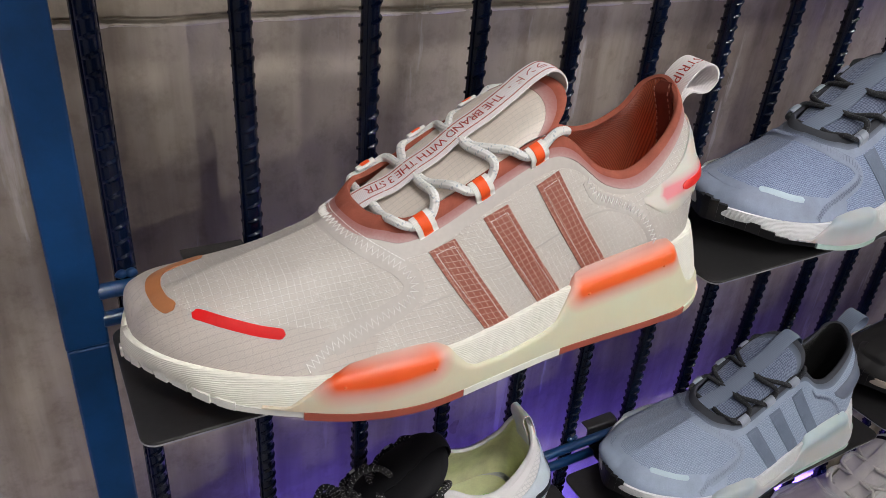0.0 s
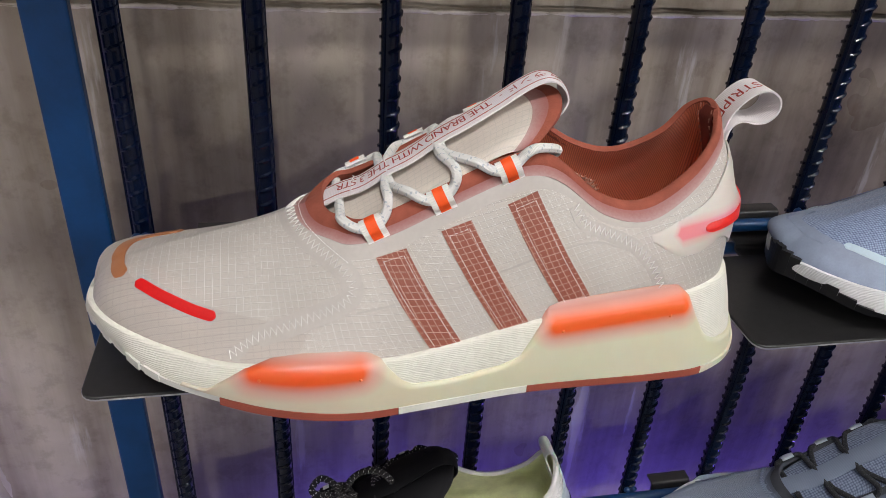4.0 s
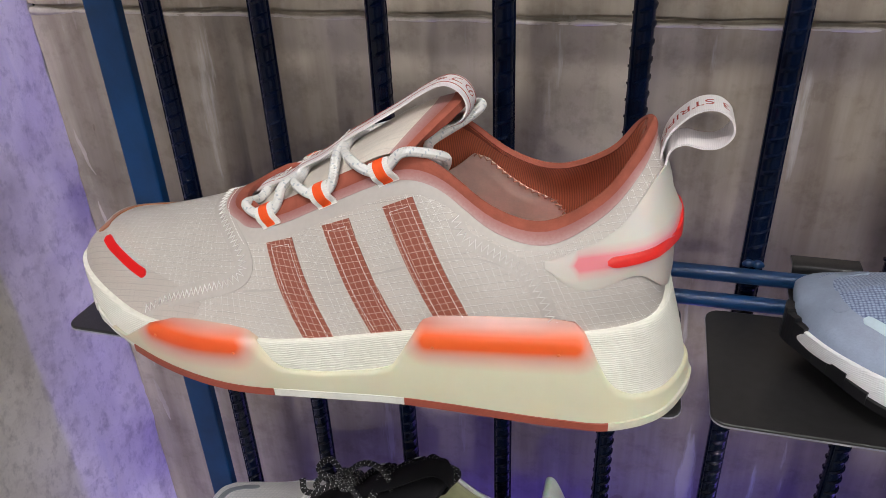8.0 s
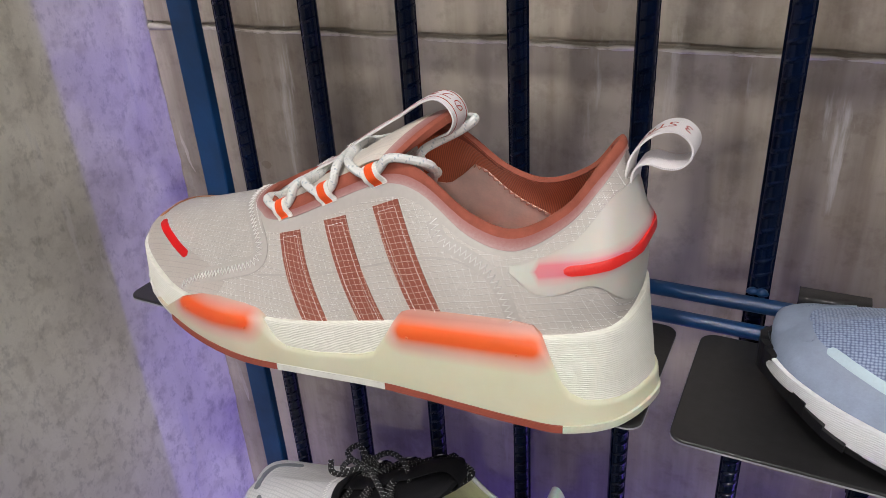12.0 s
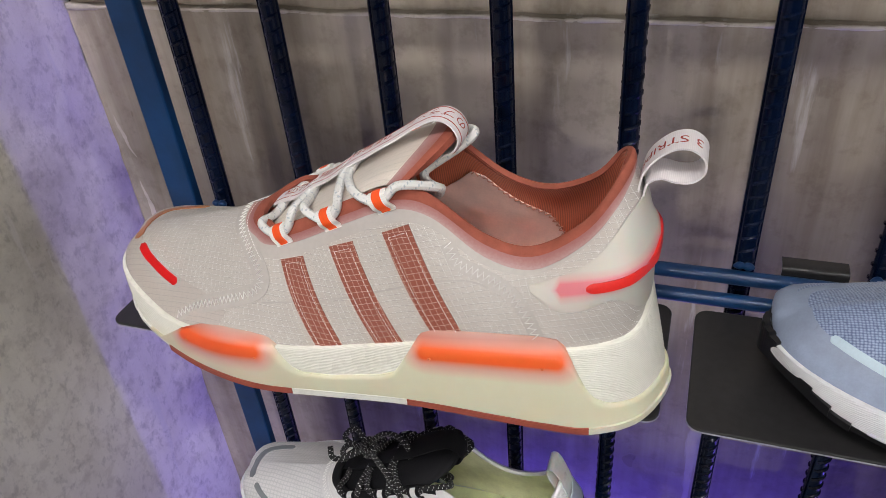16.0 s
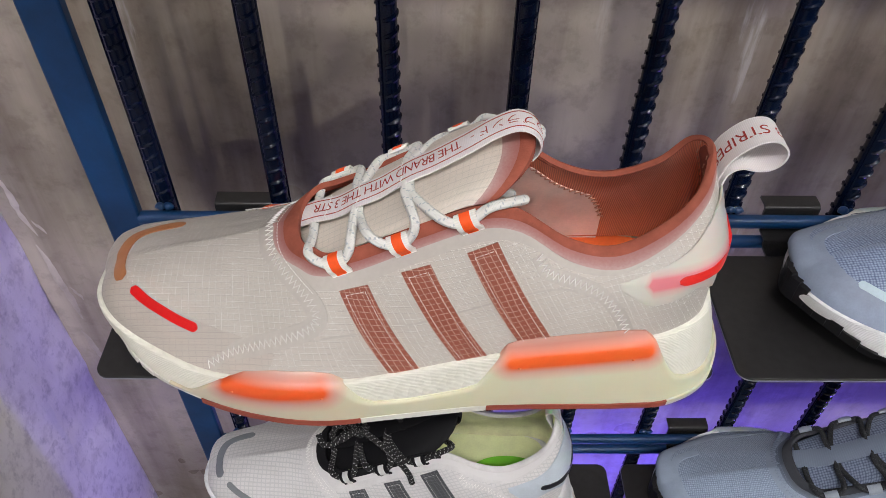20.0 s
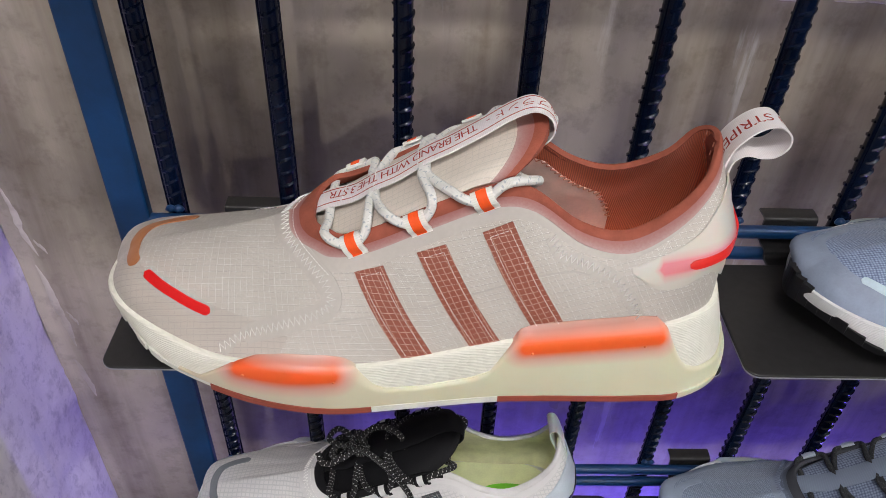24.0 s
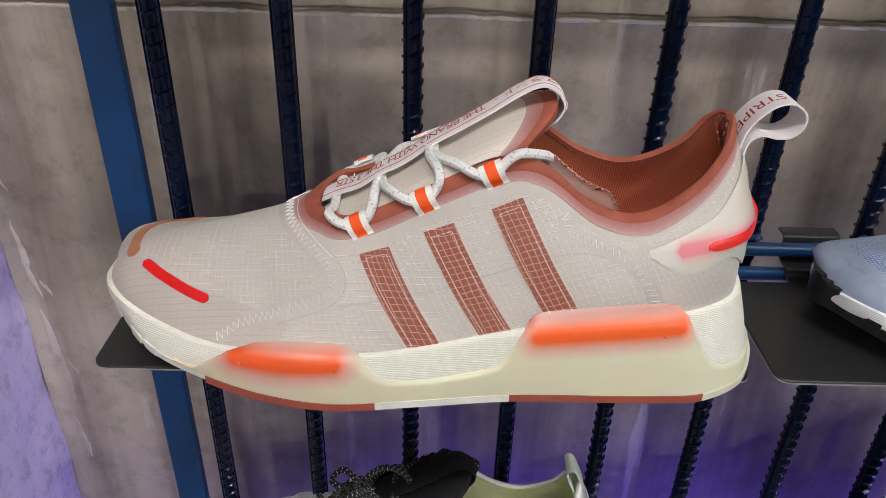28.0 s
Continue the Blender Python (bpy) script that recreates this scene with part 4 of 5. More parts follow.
def counter_part(root, st):
    """Heel counter: a moulded plate that wraps the heel."""
    cols = [10.9, 11.15, 11.4, 11.9, 12.3, 12.55, 12.8, 13.2, 13.6, 14]
    low = [64, 59.5, 57, 58.5, 62, 64, 61, 54, 50, 48.5]
    top = [66, 67.5, 70, 75.5, 80.5, 85.5, 90.5, 96, 97.5, 98]
    c = np.concatenate([np.linspace(10.9, 14, 40), np.linspace(14, 10.9, 40)[1:]])
    ribs = np.concatenate([np.linspace(10.9, 14, 40), 28 - np.linspace(14, 10.9, 40)[1:]]) * NU / 28
    soft = np.hanning(9) / np.hanning(9).sum()
    lo, hi = (np.convolve(np.pad(np.interp(c, cols, e), 4, "edge"), soft, "valid") for e in (low, top))
    rows = 9
    g = np.zeros((len(ribs), rows, 3))
    n = np.zeros_like(g)
    for a, u in enumerate(ribs):
        i, f = int(u) % NU, u - int(u)
        p = UP[i] * (1 - f) + UP[(i + 1) % NU] * f
        q = UPN[i] * (1 - f) + UPN[(i + 1) % NU] * f
        zz = np.linspace(lo[a], hi[a], rows)
        for k in range(3):
            g[a, :, k] = np.interp(zz, p[:, 2], p[:, k])
            n[a, :, k] = np.interp(zz, p[:, 2], q[:, k])
    n = unit(n)
    back = np.clip((c - 11.5) / 2.5, 0, 1)
    bar_z = np.interp(c, [10.9, 11.8, 13, 14], [63, 68, 73, 76])
    ridge = np.exp(-((g[..., 2] - bar_z[:, None]) / 5.0) ** 2) * back[:, None] * 4.2
    g2 = g + n * (0.55 + 1.6 * back[:, None] + ridge)[..., None]
    ob = put("heel_counter", shell(g2[::-1], 1.2, uv=np.stack([np.repeat(c[:, None], rows, 1), g[..., 2] - bar_z[:, None]], -1)[::-1], normals=n[::-1], crown=0.5),
             st["counter"], root, st.get("counter_label", ""))
    if "heel_bar" in st:
        sel = (c > 11.95)
        pts, nn = [], []
        for a in np.where(sel)[0]:
            z = bar_z[a]
            pts.append([np.interp(z, g2[a, :, 2], g2[a, :, k]) for k in range(3)])
            nn.append([np.interp(z, g2[a, :, 2], n[a, :, k]) for k in range(3)])
        pts, nn = np.array(pts), np.array(nn)
        e = np.minimum(np.arange(len(pts)), np.arange(len(pts))[::-1])
        w = 4.4 * np.sqrt(np.clip(1 - (1 - np.clip(e / 2.2, 0, 1)) ** 2, 0.12, 1))
        put("heel_bar", ribbon(pts, nn, w, 1.2, 0.5, 5, 0.2), st["heel_bar"], ob, "raised red bar")


# lacing
NEAR_TAGS = [(136.8, 245.0, 71.0), (163.5, 243.4, 84.3), (190.8, 243.0, 97.0)]


def tag_frame(k, far):
    """Middle of a lace loop, with the ways along the eyestay, outwards over it and off it."""
    t = np.array(NEAR_TAGS[k])
    if far:
        t = mirrored(t) + [-1.5, 0, 1.2]
    q, n = onto([t])
    if far:
        q = q + [0, 0, 0.6]
    along = unit(np.array([26.8, 0, 13.0]))
    n = unit(n[0] - along * np.dot(n[0], along))
    down = unit(np.cross(n, along))
    if down[2] > 0:
        down = -down
    return q[0], along, down, n


def lace_path():
    # crossings that pass under the tape on the tongue, from the throat up
    under = [(124, 71.8), (144, 83.6), (166.5, 98.0)]
    pts = []

    def loop(k, far, back):
        c, a, d, n = tag_frame(k, far)
        if far:
            d, n = d * 0.3, n * 0.7
        up = 1.6 if far else 4.0
        seq = [c - a * 10.5 - d * 7.5 + n * up, c - a * 6.6 - d * 1.8 + n * 2.7, c + n * 2.3 + d * 0.9, c + a * 6.6 - d * 1.8 + n * 2.7, c + a * 10.5 - d * 7.5 + n * up]
        return seq[::-1] if back else seq

    def cross(k, y0, y1, dx=0.0):
        x, z = under[k]
        return [np.array([x + dx * y, AXIS_Y + y, z - 0.012 * y * y]) for y in np.linspace(y0, y1, 4)]

    c3, a3, d3, n3 = tag_frame(2, False)
    pts += [np.array([205, 270, 84.0]), np.array([210, 263, 90.0]), np.array([213.5, 256.5, 96.5]), np.array([213.5, 251.5, 101.0])]
    pts += [c3 + a3 * 12.5 + n3 * 3.4 - d3 * 3.2] + loop(2, False, True)[1:]
    pts += cross(2, -11, 11, -0.1)
    pts += loop(1, True, True)
    pts += cross(1, 11, -11, 0.12)
    pts += loop(0, False, True)
    pts += cross(0, -11, 11)
    pts += loop(0, True, False)
    pts += cross(1, 11, -11, -0.14)
    pts += loop(1, False, False)
    pts += cross(2, -11, 11, 0.14)
    pts += loop(2, True, False)
    e3, b3, f3, m3 = tag_frame(2, True)
    inside = ((213, 290, 110.0), (223, 283, 112.5), (217, 275, 108.0), (209, 266, 104.5), (203, 263, 100.0), (207, 262, 95.0), (211, 266, 91.5), (207, 270, 88.0), (201, 274, 84.0))
    pts += [e3 + b3 * 12 + m3 * 3 - f3 * 3] + [np.array(q, float) for q in inside]
    p = even(spline(pts, 900), 620)
    soft = np.hanning(15) / np.hanning(15).sum()
    return np.stack([np.convolve(np.pad(p[:, k], 7, "edge"), soft, "valid") for k in range(3)], 1)


def lacing_parts(root, st):
    path = lace_path()
    put("lace", tube(path, st.get("lace_r", 2.1), 10), st["lace"], root)
    for far in (False, True):
        for k in range(3):
            c, a, d, n = tag_frame(k, far)
            prof = [(6.0, 0.7), (4.8, 1.2), (3.0, 3.8), (0.5, 5.0), (-2.3, 4.8), (-4.2, 2.6), (-3.9, 1.2)]
            path2 = spline([c + d * x + n * y for x, y in prof], 26)
            tn = unit(np.gradient(path2, axis=0))
            nm = unit(np.cross(tn, a))
            if np.dot(nm[10], n) < 0:
                nm = -nm
            ob = put("lace_loop", ribbon(path2, nm, 9.5, 0.9, 0.0, 5), st["tag"], root)
            put("loop_stripe", ribbon(path2[1:22], nm[1:22], 4.5, 0.5, 0.3, 3), st["tag_stripe"], ob, st.get("tag_label", ""))


def text_on(name, words, size, path, normals, start, mat, parent, turn=False, across=0.0, lift=0.15, tight=1.0, narrow=1.0):
    """Flat lettering laid along a tape: from start (mm along the path) on; turn lets it run the other way."""
    cu = bpy.data.curves.new(name, "FONT")
    cu.body, cu.size = words, 1.0
    cu.space_character = tight
    cu.align_x, cu.align_y = "LEFT", "CENTER"
    tmp = new(name, cu)
    bpy.context.view_layer.update()
    me = bpy.data.meshes.new_from_object(tmp.evaluated_get(bpy.context.evaluated_depsgraph_get()))
    bpy.data.objects.remove(tmp)
    bpy.data.curves.remove(cu)
    n = len(me.vertices)
    co = np.zeros(n * 3)
    me.vertices.foreach_get("co", co)
    co = co.reshape(-1, 3) * size * [narrow, 1, 1]
    faces = [tuple(p.vertices) for p in me.polygons]
    bpy.data.meshes.remove(me)
    p, nm = np.asarray(path, float), unit(normals)
    s = np.concatenate([[0], np.cumsum(np.linalg.norm(np.diff(p, axis=0), axis=1))])
    sg = -1.0 if turn else 1.0
    t = np.clip(start + sg * co[:, 0], 0, s[-1])
    side = unit(np.cross(np.gradient(p, axis=0), nm))
    at = np.stack([np.interp(t, s, p[:, k]) for k in range(3)], 1)
    sd = unit(np.stack([np.interp(t, s, side[:, k]) for k in range(3)], 1))
    nn = unit(np.stack([np.interp(t, s, nm[:, k]) for k in range(3)], 1))
    up = -sd * sg
    v = at + up * (co[:, 1] + across)[:, None] + nn * lift
    return put(name, (v, faces, None), mat, parent)


def tape_path():
    low = [(115, AXIS_Y + 5, 68.5), (124, AXIS_Y + 3, 74.0), (134.5, AXIS_Y + 1, 78.9), (144, AXIS_Y, 85.8), (154, AXIS_Y, 91.2), (166.5, AXIS_Y, 100.3), (177, AXIS_Y - 1, 107.0),
           (190, AXIS_Y, 114.8), (201.5, AXIS_Y + 1, 122.2), (210.5, AXIS_Y + 1, 126.0), (217.5, AXIS_Y + 1, 123.5), (220.8, AXIS_Y + 1, 117.0), (218, AXIS_Y + 1, 110.5), (212, AXIS_Y + 1, 107.5)]
    p = even(spline(low, 240), 150)
    tn = unit(np.gradient(p, axis=0))
    nm = np.stack([-tn[:, 2], 0 * tn[:, 0], tn[:, 0]], 1)
    return p, nm


def tape_parts(root, st):
    p, nm = tape_path()
    tape = put("tongue_tape", ribbon(p, nm, 14.5, 0.7, 0.6, 7, 0.9), st.get("tongue_tape", st["tape"]), root, st.get("tape_label", ""))
    if "print" in st:
        for off in (-4.9, 4.9):
            side = unit(np.cross(np.gradient(p, axis=0), nm))
            put("printed_line", ribbon(p[4:] + side[4:] * off, nm[4:], 0.5, 0.1, 0.35, 2), st["print"], tape)
        text_on("tape_lettering", "THE BRAND WITH THE 3 STR", 7.4, p, nm, 87.0, st["print"], tape, True, lift=0.9, tight=0.9, narrow=0.86)
        text_on("tape_lettering", "\u306e\u30d6\u30e9\u30f3\u30c9 -", 6.2, p, nm, 126.0, st["print"], tape, True, lift=0.75)
        for s0 in (0.13, 0.25, 0.41):
            i = int(s0 * 150)
            side = unit(np.cross(np.gradient(p, axis=0), nm))[i]
            row = p[i] + side * np.linspace(-7.0, 7.0, 10)[:, None] + nm[i] * np.where(np.arange(10) % 2, 0.95, 0.6)[:, None] + unit(np.gradient(p, axis=0))[i] * np.where(np.arange(10) % 2, 0.5, -0.5)[:, None]
            put("bar_tack", tube(row, 0.22, 5), st["stitch"], tape)


def tab_path(st):
    c = [(297, 92), (296, 102), (292.5, 112), (288.5, 121), (285.5, 124.5), (282.5, 123), (283.5, 117), (287.5, 108), (290.5, 100), (292, 93)] if st.get("folded_tab") else [(296, 93), (296, 102), (298, 110), (303, 116.5), (309, 120.5), (315.5, 120.8), (320.8, 116.5), (321.3, 110.5), (317, 106), (311, 105.2), (304.5, 106.3), (300, 103.5), (298.8, 97), (298.8, 90)]
    p = even(spline([(x, AXIS_Y + 2.5, z) for x, z in c], 200), 110)
    tn = unit(np.gradient(p, axis=0))
    return p, np.stack([-tn[:, 2], 0 * tn[:, 0], tn[:, 0]], 1)


def tab_parts(root, st):
    p, nm = tab_path(st)
    tab = put("heel_tab", ribbon(p, nm, 17.0, 0.8, 0.0, 5), st["tape"], root, st.get("tab_label", ""))
    if "print" in st:
        side = unit(np.cross(np.gradient(p, axis=0), nm))
        for off in (-5.8, 5.8):
            put("printed_line", ribbon(p[2:70] + side[2:70] * off, nm[2:70], 0.5, 0.1, -0.1, 2), st["print"], tab)
        text_on("tab_lettering", "3 STRIPES", 8.3, p, nm, 44.0, st["print"], tab, True)


def tongue_trim(root, st):
    def strip(r0, r1, n):
        r = np.linspace(r0, r1, n) + len(TONGUE) - 1
        i, f = np.clip(r.astype(int), 0, len(TONGUE) - 2), None
        f = (r - i)[:, None, None]
        return TONGUE[i] * (1 - f) + TONGUE[i + 1] * f, unit(TONGUE_N[i] * (1 - f) + TONGUE_N[i + 1] * f)
    g, n = strip(-3.3, -1.2, 5)
    uv = np.stack([np.repeat(g[:1, :, 1], 5, 0), np.repeat(np.linspace(0, 1, 5)[:, None], g.shape[1], 1)], -1)
    put("tongue_mesh", shell(g, 0.4, uv=uv, lift=0.35, normals=n), st.get("tongue_mesh", st["collar_mesh"]), root)
    g, n = strip(-1.5, 0.0, 4)
    put("tongue_trim", shell(g, 3.6, uv=uv[:4], lift=0.8, normals=n, crown=0.4), st.get("tongue_trim", st["trim"]), root)


RED_BAR = [(41, 252.5, 44.3), (53.5, 242.2, 43), (62.7, 236.5, 41.1), (71.8, 232.3, 39.7)]
BROWN_BAR = [(34, 256.5, 46.5), (30.5, 265, 46.5), (30, 276, 46.5), (33, 286, 46.5), (41, 292.5, 47), (54, 297, 48)]


def sneaker(st, at, label, scale=1.0, full=True):
    root = thing("sneaker", at, label, "sneaker", "sneakers on the rack")
    root.scale = (scale,) * 3
    upper_part(root, st)
    midsole_part(root, st)
    clip_part(root, st)
    outsole_parts(root, st)
    tongue_part(root, st)
    collar_parts(root, st)
    tongue_trim(root, st)
    stripe_parts(root, st, far=full)
    seam_parts(root, st)
    inlay(root, "toe_bar", RED_BAR, 4.6, st["bar_a"], label=st.get("bar_label", ""))
    inlay(root, "toe_bar", BROWN_BAR, 6.4, st["bar_b"], label=st.get("bar_b_label", ""))
    counter_part(root, st)
    lacing_parts(root, st)
    tape_parts(root, st)
    tab_parts(root, st)
    return root


def toe_cap(root, st):
    """Smooth fused cap round the toe."""
    ribs = [i % NU for i in range(-int(4.9 * NU / 28), int(4.9 * NU / 28) + 1)]
    c = np.abs(np.linspace(-4.9, 4.9, len(ribs)))
    top = np.interp(c, [0, 1, 2, 3, 4, 4.9], [0.34, 0.34, 0.36, 0.36, 0.34, 0.22])
    g = np.zeros((len(ribs), 8, 3))
    n = np.zeros_like(g)
    for a, i in enumerate(ribs):
        t = np.linspace(0, top[a], 8) * (NV - 1)
        for k in range(3):
            g[a, :, k] = np.interp(t, np.arange(NV), UP[i, :, k])
            n[a, :, k] = np.interp(t, np.arange(NV), UPN[i, :, k])
    put("toe_cap", shell(g[::-1], 0.7, uv=cloth_uv(g)[::-1], lift=0.35, normals=unit(n)[::-1], crown=0.25), st["toe_cap"], root)


# ---- materials of the sneakers ----
def foam_material(name, colour):
    """Moulded foam with fine level grooves and a lumpy skin."""
    mat, tree, bsdf = nodes_of(name)
    uv = tree.nodes.new("ShaderNodeTexCoord").outputs["UV"]
    sep = tree.nodes.new("ShaderNodeSeparateXYZ")
    tree.links.new(uv, sep.inputs[0])
    wob = add_node(tree, "ShaderNodeTexNoise", Scale=0.12, Detail=2.0)
    tree.links.new(uv, wob.inputs["Vector"])
    z = maths(tree, "ADD", sep.outputs[1], maths(tree, "MULTIPLY", wob.outputs["Fac"], 0.9))
    groove = maths(tree, "MULTIPLY_ADD", maths(tree, "SINE", maths(tree, "MULTIPLY", z, 7.4)), 0.5, 0.5)
    vor = add_node(tree, "ShaderNodeTexVoronoi", Scale=0.19)
    tree.links.new(uv, vor.inputs["Vector"])
    # groove bottoms get a darker tint, shading put into the colour
    col = ramp(tree, groove, [(0.0, tuple(c * 0.92 for c in colour)), (0.4, colour)])
    blot = ramp(tree, noise_out(tree, 60), [(0.3, (0.93, 0.93, 0.9)), (0.7, (1, 1, 1))])
    tree.links.new(mix(tree, 1.0, col, blot, "MULTIPLY"), bsdf.inputs["Base Color"])
    h = maths(tree, "ADD", maths(tree, "MULTIPLY", groove, 0.17), maths(tree, "MULTIPLY", vor.outputs["Distance"], -0.62))
    bump(tree, bsdf, h, 0.8, 0.0013)
    bsdf.inputs["Roughness"].default_value = 0.62
    return mat


def clip_material(name, cream, halo, core, milky=0.0):
    """Milky moulded rubber with two coloured cells cast into it; the colour spreads round them."""
    mat, tree, bsdf = nodes_of(name)
    uv = tree.nodes.new("ShaderNodeTexCoord").outputs["UV"]
    sep = tree.nodes.new("ShaderNodeSeparateXYZ")
    tree.links.new(uv, sep.inputs[0])
    x, z = sep.outputs[0], sep.outputs[1]
    dist = None
    for (x0, z0), (x1, z1), r in PODS:
        ll = (x1 - x0) ** 2 + (z1 - z0) ** 2
        ax, az = maths(tree, "SUBTRACT", x, x0), maths(tree, "SUBTRACT", z, z0)
        t = maths(tree, "DIVIDE", maths(tree, "ADD", maths(tree, "MULTIPLY", ax, x1 - x0), maths(tree, "MULTIPLY", az, z1 - z0)), ll)
        t = maths(tree, "MINIMUM", maths(tree, "MAXIMUM", t, 0.0), 1.0)
        dx = maths(tree, "SUBTRACT", ax, maths(tree, "MULTIPLY", t, x1 - x0))
        dz = maths(tree, "SUBTRACT", az, maths(tree, "MULTIPLY", t, z1 - z0))
        if x0 < 100:
            dz = maths(tree, "ADD", dz, maths(tree, "MULTIPLY", maths(tree, "SINE", maths(tree, "MULTIPLY", t, math.pi)), 1.2))
        dz = maths(tree, "MULTIPLY", dz, maths(tree, "MULTIPLY_ADD", maths(tree, "GREATER_THAN", dz, 2.0), -0.12, 1.0))
        d = maths(tree, "SUBTRACT", maths(tree, "SQRT", maths(tree, "ADD", maths(tree, "MULTIPLY", dx, dx), maths(tree, "MULTIPLY", dz, dz))), r)
        dist = d if dist is None else maths(tree, "MINIMUM", dist, d)
    fac = maths(tree, "DIVIDE", maths(tree, "ADD", dist, 4.0), 20.0)
    mid = tuple(0.42 * a + 0.58 * b for a, b in zip(core, halo))
    col = ramp(tree, fac, [(0.0, core), (0.19, core), (0.30, mid), (0.42, halo), (0.70, cream)])
    # redder veil over the rear cell, also darkened against light on its upward face
    over = ramp(tree, maths(tree, "DIVIDE", maths(tree, "SUBTRACT", z, maths(tree, "MULTIPLY_ADD", x, 0.084, 18.0)), 10.0), [(0.05, (1, 1, 1)), (0.42, (0.70, 0.55, 0.54))])
    rear = ramp(tree, maths(tree, "DIVIDE", x, 300.0), [(0.60, (0, 0, 0)), (0.68, (1, 1, 1))])
    col = mix(tree, maths(tree, "MULTIPLY", rear, milky), col, mix(tree, 1.0, col, over, "MULTIPLY"))
    rosy = ramp(tree, maths(tree, "DIVIDE", maths(tree, "SUBTRACT", x, 90.0), 80.0), [(0.2, (0.92, 0.84, 0.88)), (0.9, (1, 1, 1))])
    col = mix(tree, 1.0, col, rosy, "MULTIPLY")
    cloud = ramp(tree, noise_out(tree, 35, 3), [(0.3, (0.94, 0.93, 0.9)), (0.7, (1, 1, 1))])
    tree.links.new(mix(tree, 1.0, col, cloud, "MULTIPLY"), bsdf.inputs["Base Color"])
    bsdf.inputs["Roughness"].default_value = 0.34
    bsdf.inputs["Subsurface Weight"].default_value = 0.35
    bsdf.inputs["Subsurface Scale"].default_value = 0.004
    bsdf.inputs["Subsurface Radius"].default_value = (1.0, 0.6, 0.4)
    bump(tree, bsdf, noise_out(tree, 500, 3), 0.06, 0.0004)
    return mat


def counter_material(name, milk, halo):
    """Milky plate: UV v is the height over its bar, u the rib."""
    mat, tree, bsdf = nodes_of(name)
    uv = tree.nodes.new("ShaderNodeTexCoord").outputs["UV"]
    sep = tree.nodes.new("ShaderNodeSeparateXYZ")
    tree.links.new(uv, sep.inputs[0])
    a = maths(tree, "ABSOLUTE", sep.outputs[1])
    end = maths(tree, "MULTIPLY", maths(tree, "MAXIMUM", maths(tree, "SUBTRACT", 11.5, sep.outputs[0]), 0.0), 30.0)
    col = ramp(tree, maths(tree, "DIVIDE", maths(tree, "ADD", a, end), 10.0), [(0.20, halo), (0.33, tuple(0.45 * h + 0.55 * m for h, m in zip(halo, milk))), (0.60, milk)])
    tree.links.new(col, bsdf.inputs["Base Color"])
    bsdf.inputs["Roughness"].default_value = 0.36
    bsdf.inputs["Subsurface Weight"].default_value = 0.25
    bsdf.inputs["Subsurface Scale"].default_value = 0.003
    return mat


def faded_mesh(name, strong, pale):
    """Fine mesh that fades from the trim (v = 1) into the cloth (v = 0)."""
    mat, tree, bsdf = nodes_of(name)
    uv = tree.nodes.new("ShaderNodeTexCoord").outputs["UV"]
    sep = tree.nodes.new("ShaderNodeSeparateXYZ")
    tree.links.new(uv, sep.inputs[0])
    n = noise_out(tree, 900, 2)
    v = maths(tree, "ADD", sep.outputs[1], maths(tree, "MULTIPLY", maths(tree, "SUBTRACT", n, 0.5), 0.5))
    tree.links.new(ramp(tree, v, [(0.02, pale), (0.30, tuple(0.5 * a + 0.5 * b for a, b in zip(strong, pale))), (0.75, strong)]), bsdf.inputs["Base Color"])
    bsdf.inputs["Roughness"].default_value = 0.5
    bump(tree, bsdf, n, 0.2, 0.0003)
    return mat


def rope(name, colour, fleck, rate=0.5, period=4.6):
    """Braided round lace with flecks; UV in millimetres along it."""
    mat, tree, bsdf = nodes_of(name)
    uv = tree.nodes.new("ShaderNodeTexCoord").outputs["UV"]
    sep = tree.nodes.new("ShaderNodeSeparateXYZ")
    tree.links.new(uv, sep.inputs[0])
    s, a = sep.outputs[0], sep.outputs[1]
    spiral = maths(tree, "ADD", maths(tree, "MULTIPLY", s, 1.0 / period), maths(tree, "MULTIPLY", a, 2.0))
    fa = maths(tree, "FRACT", spiral)
    fb = maths(tree, "FRACT", maths(tree, "SUBTRACT", maths(tree, "MULTIPLY", s, 1.0 / 1.5), maths(tree, "MULTIPLY", a, 2.0)))
    on = maths(tree, "MULTIPLY", maths(tree, "LESS_THAN", fa, 0.22), maths(tree, "LESS_THAN", fb, rate))
    tree.links.new(mix(tree, on, colour, fleck), bsdf.inputs["Base Color"])
    w = maths(tree, "MULTIPLY", maths(tree, "SINE", maths(tree, "MULTIPLY_ADD", s, 7.0, maths(tree, "MULTIPLY", a, 25.13))),
              maths(tree, "SINE", maths(tree, "SUBTRACT", maths(tree, "MULTIPLY", s, 7.0), maths(tree, "MULTIPLY", a, 25.13))))
    bump(tree, bsdf, w, 0.5, 0.0004)
    bsdf.inputs["Roughness"].default_value = 0.75
    return mat


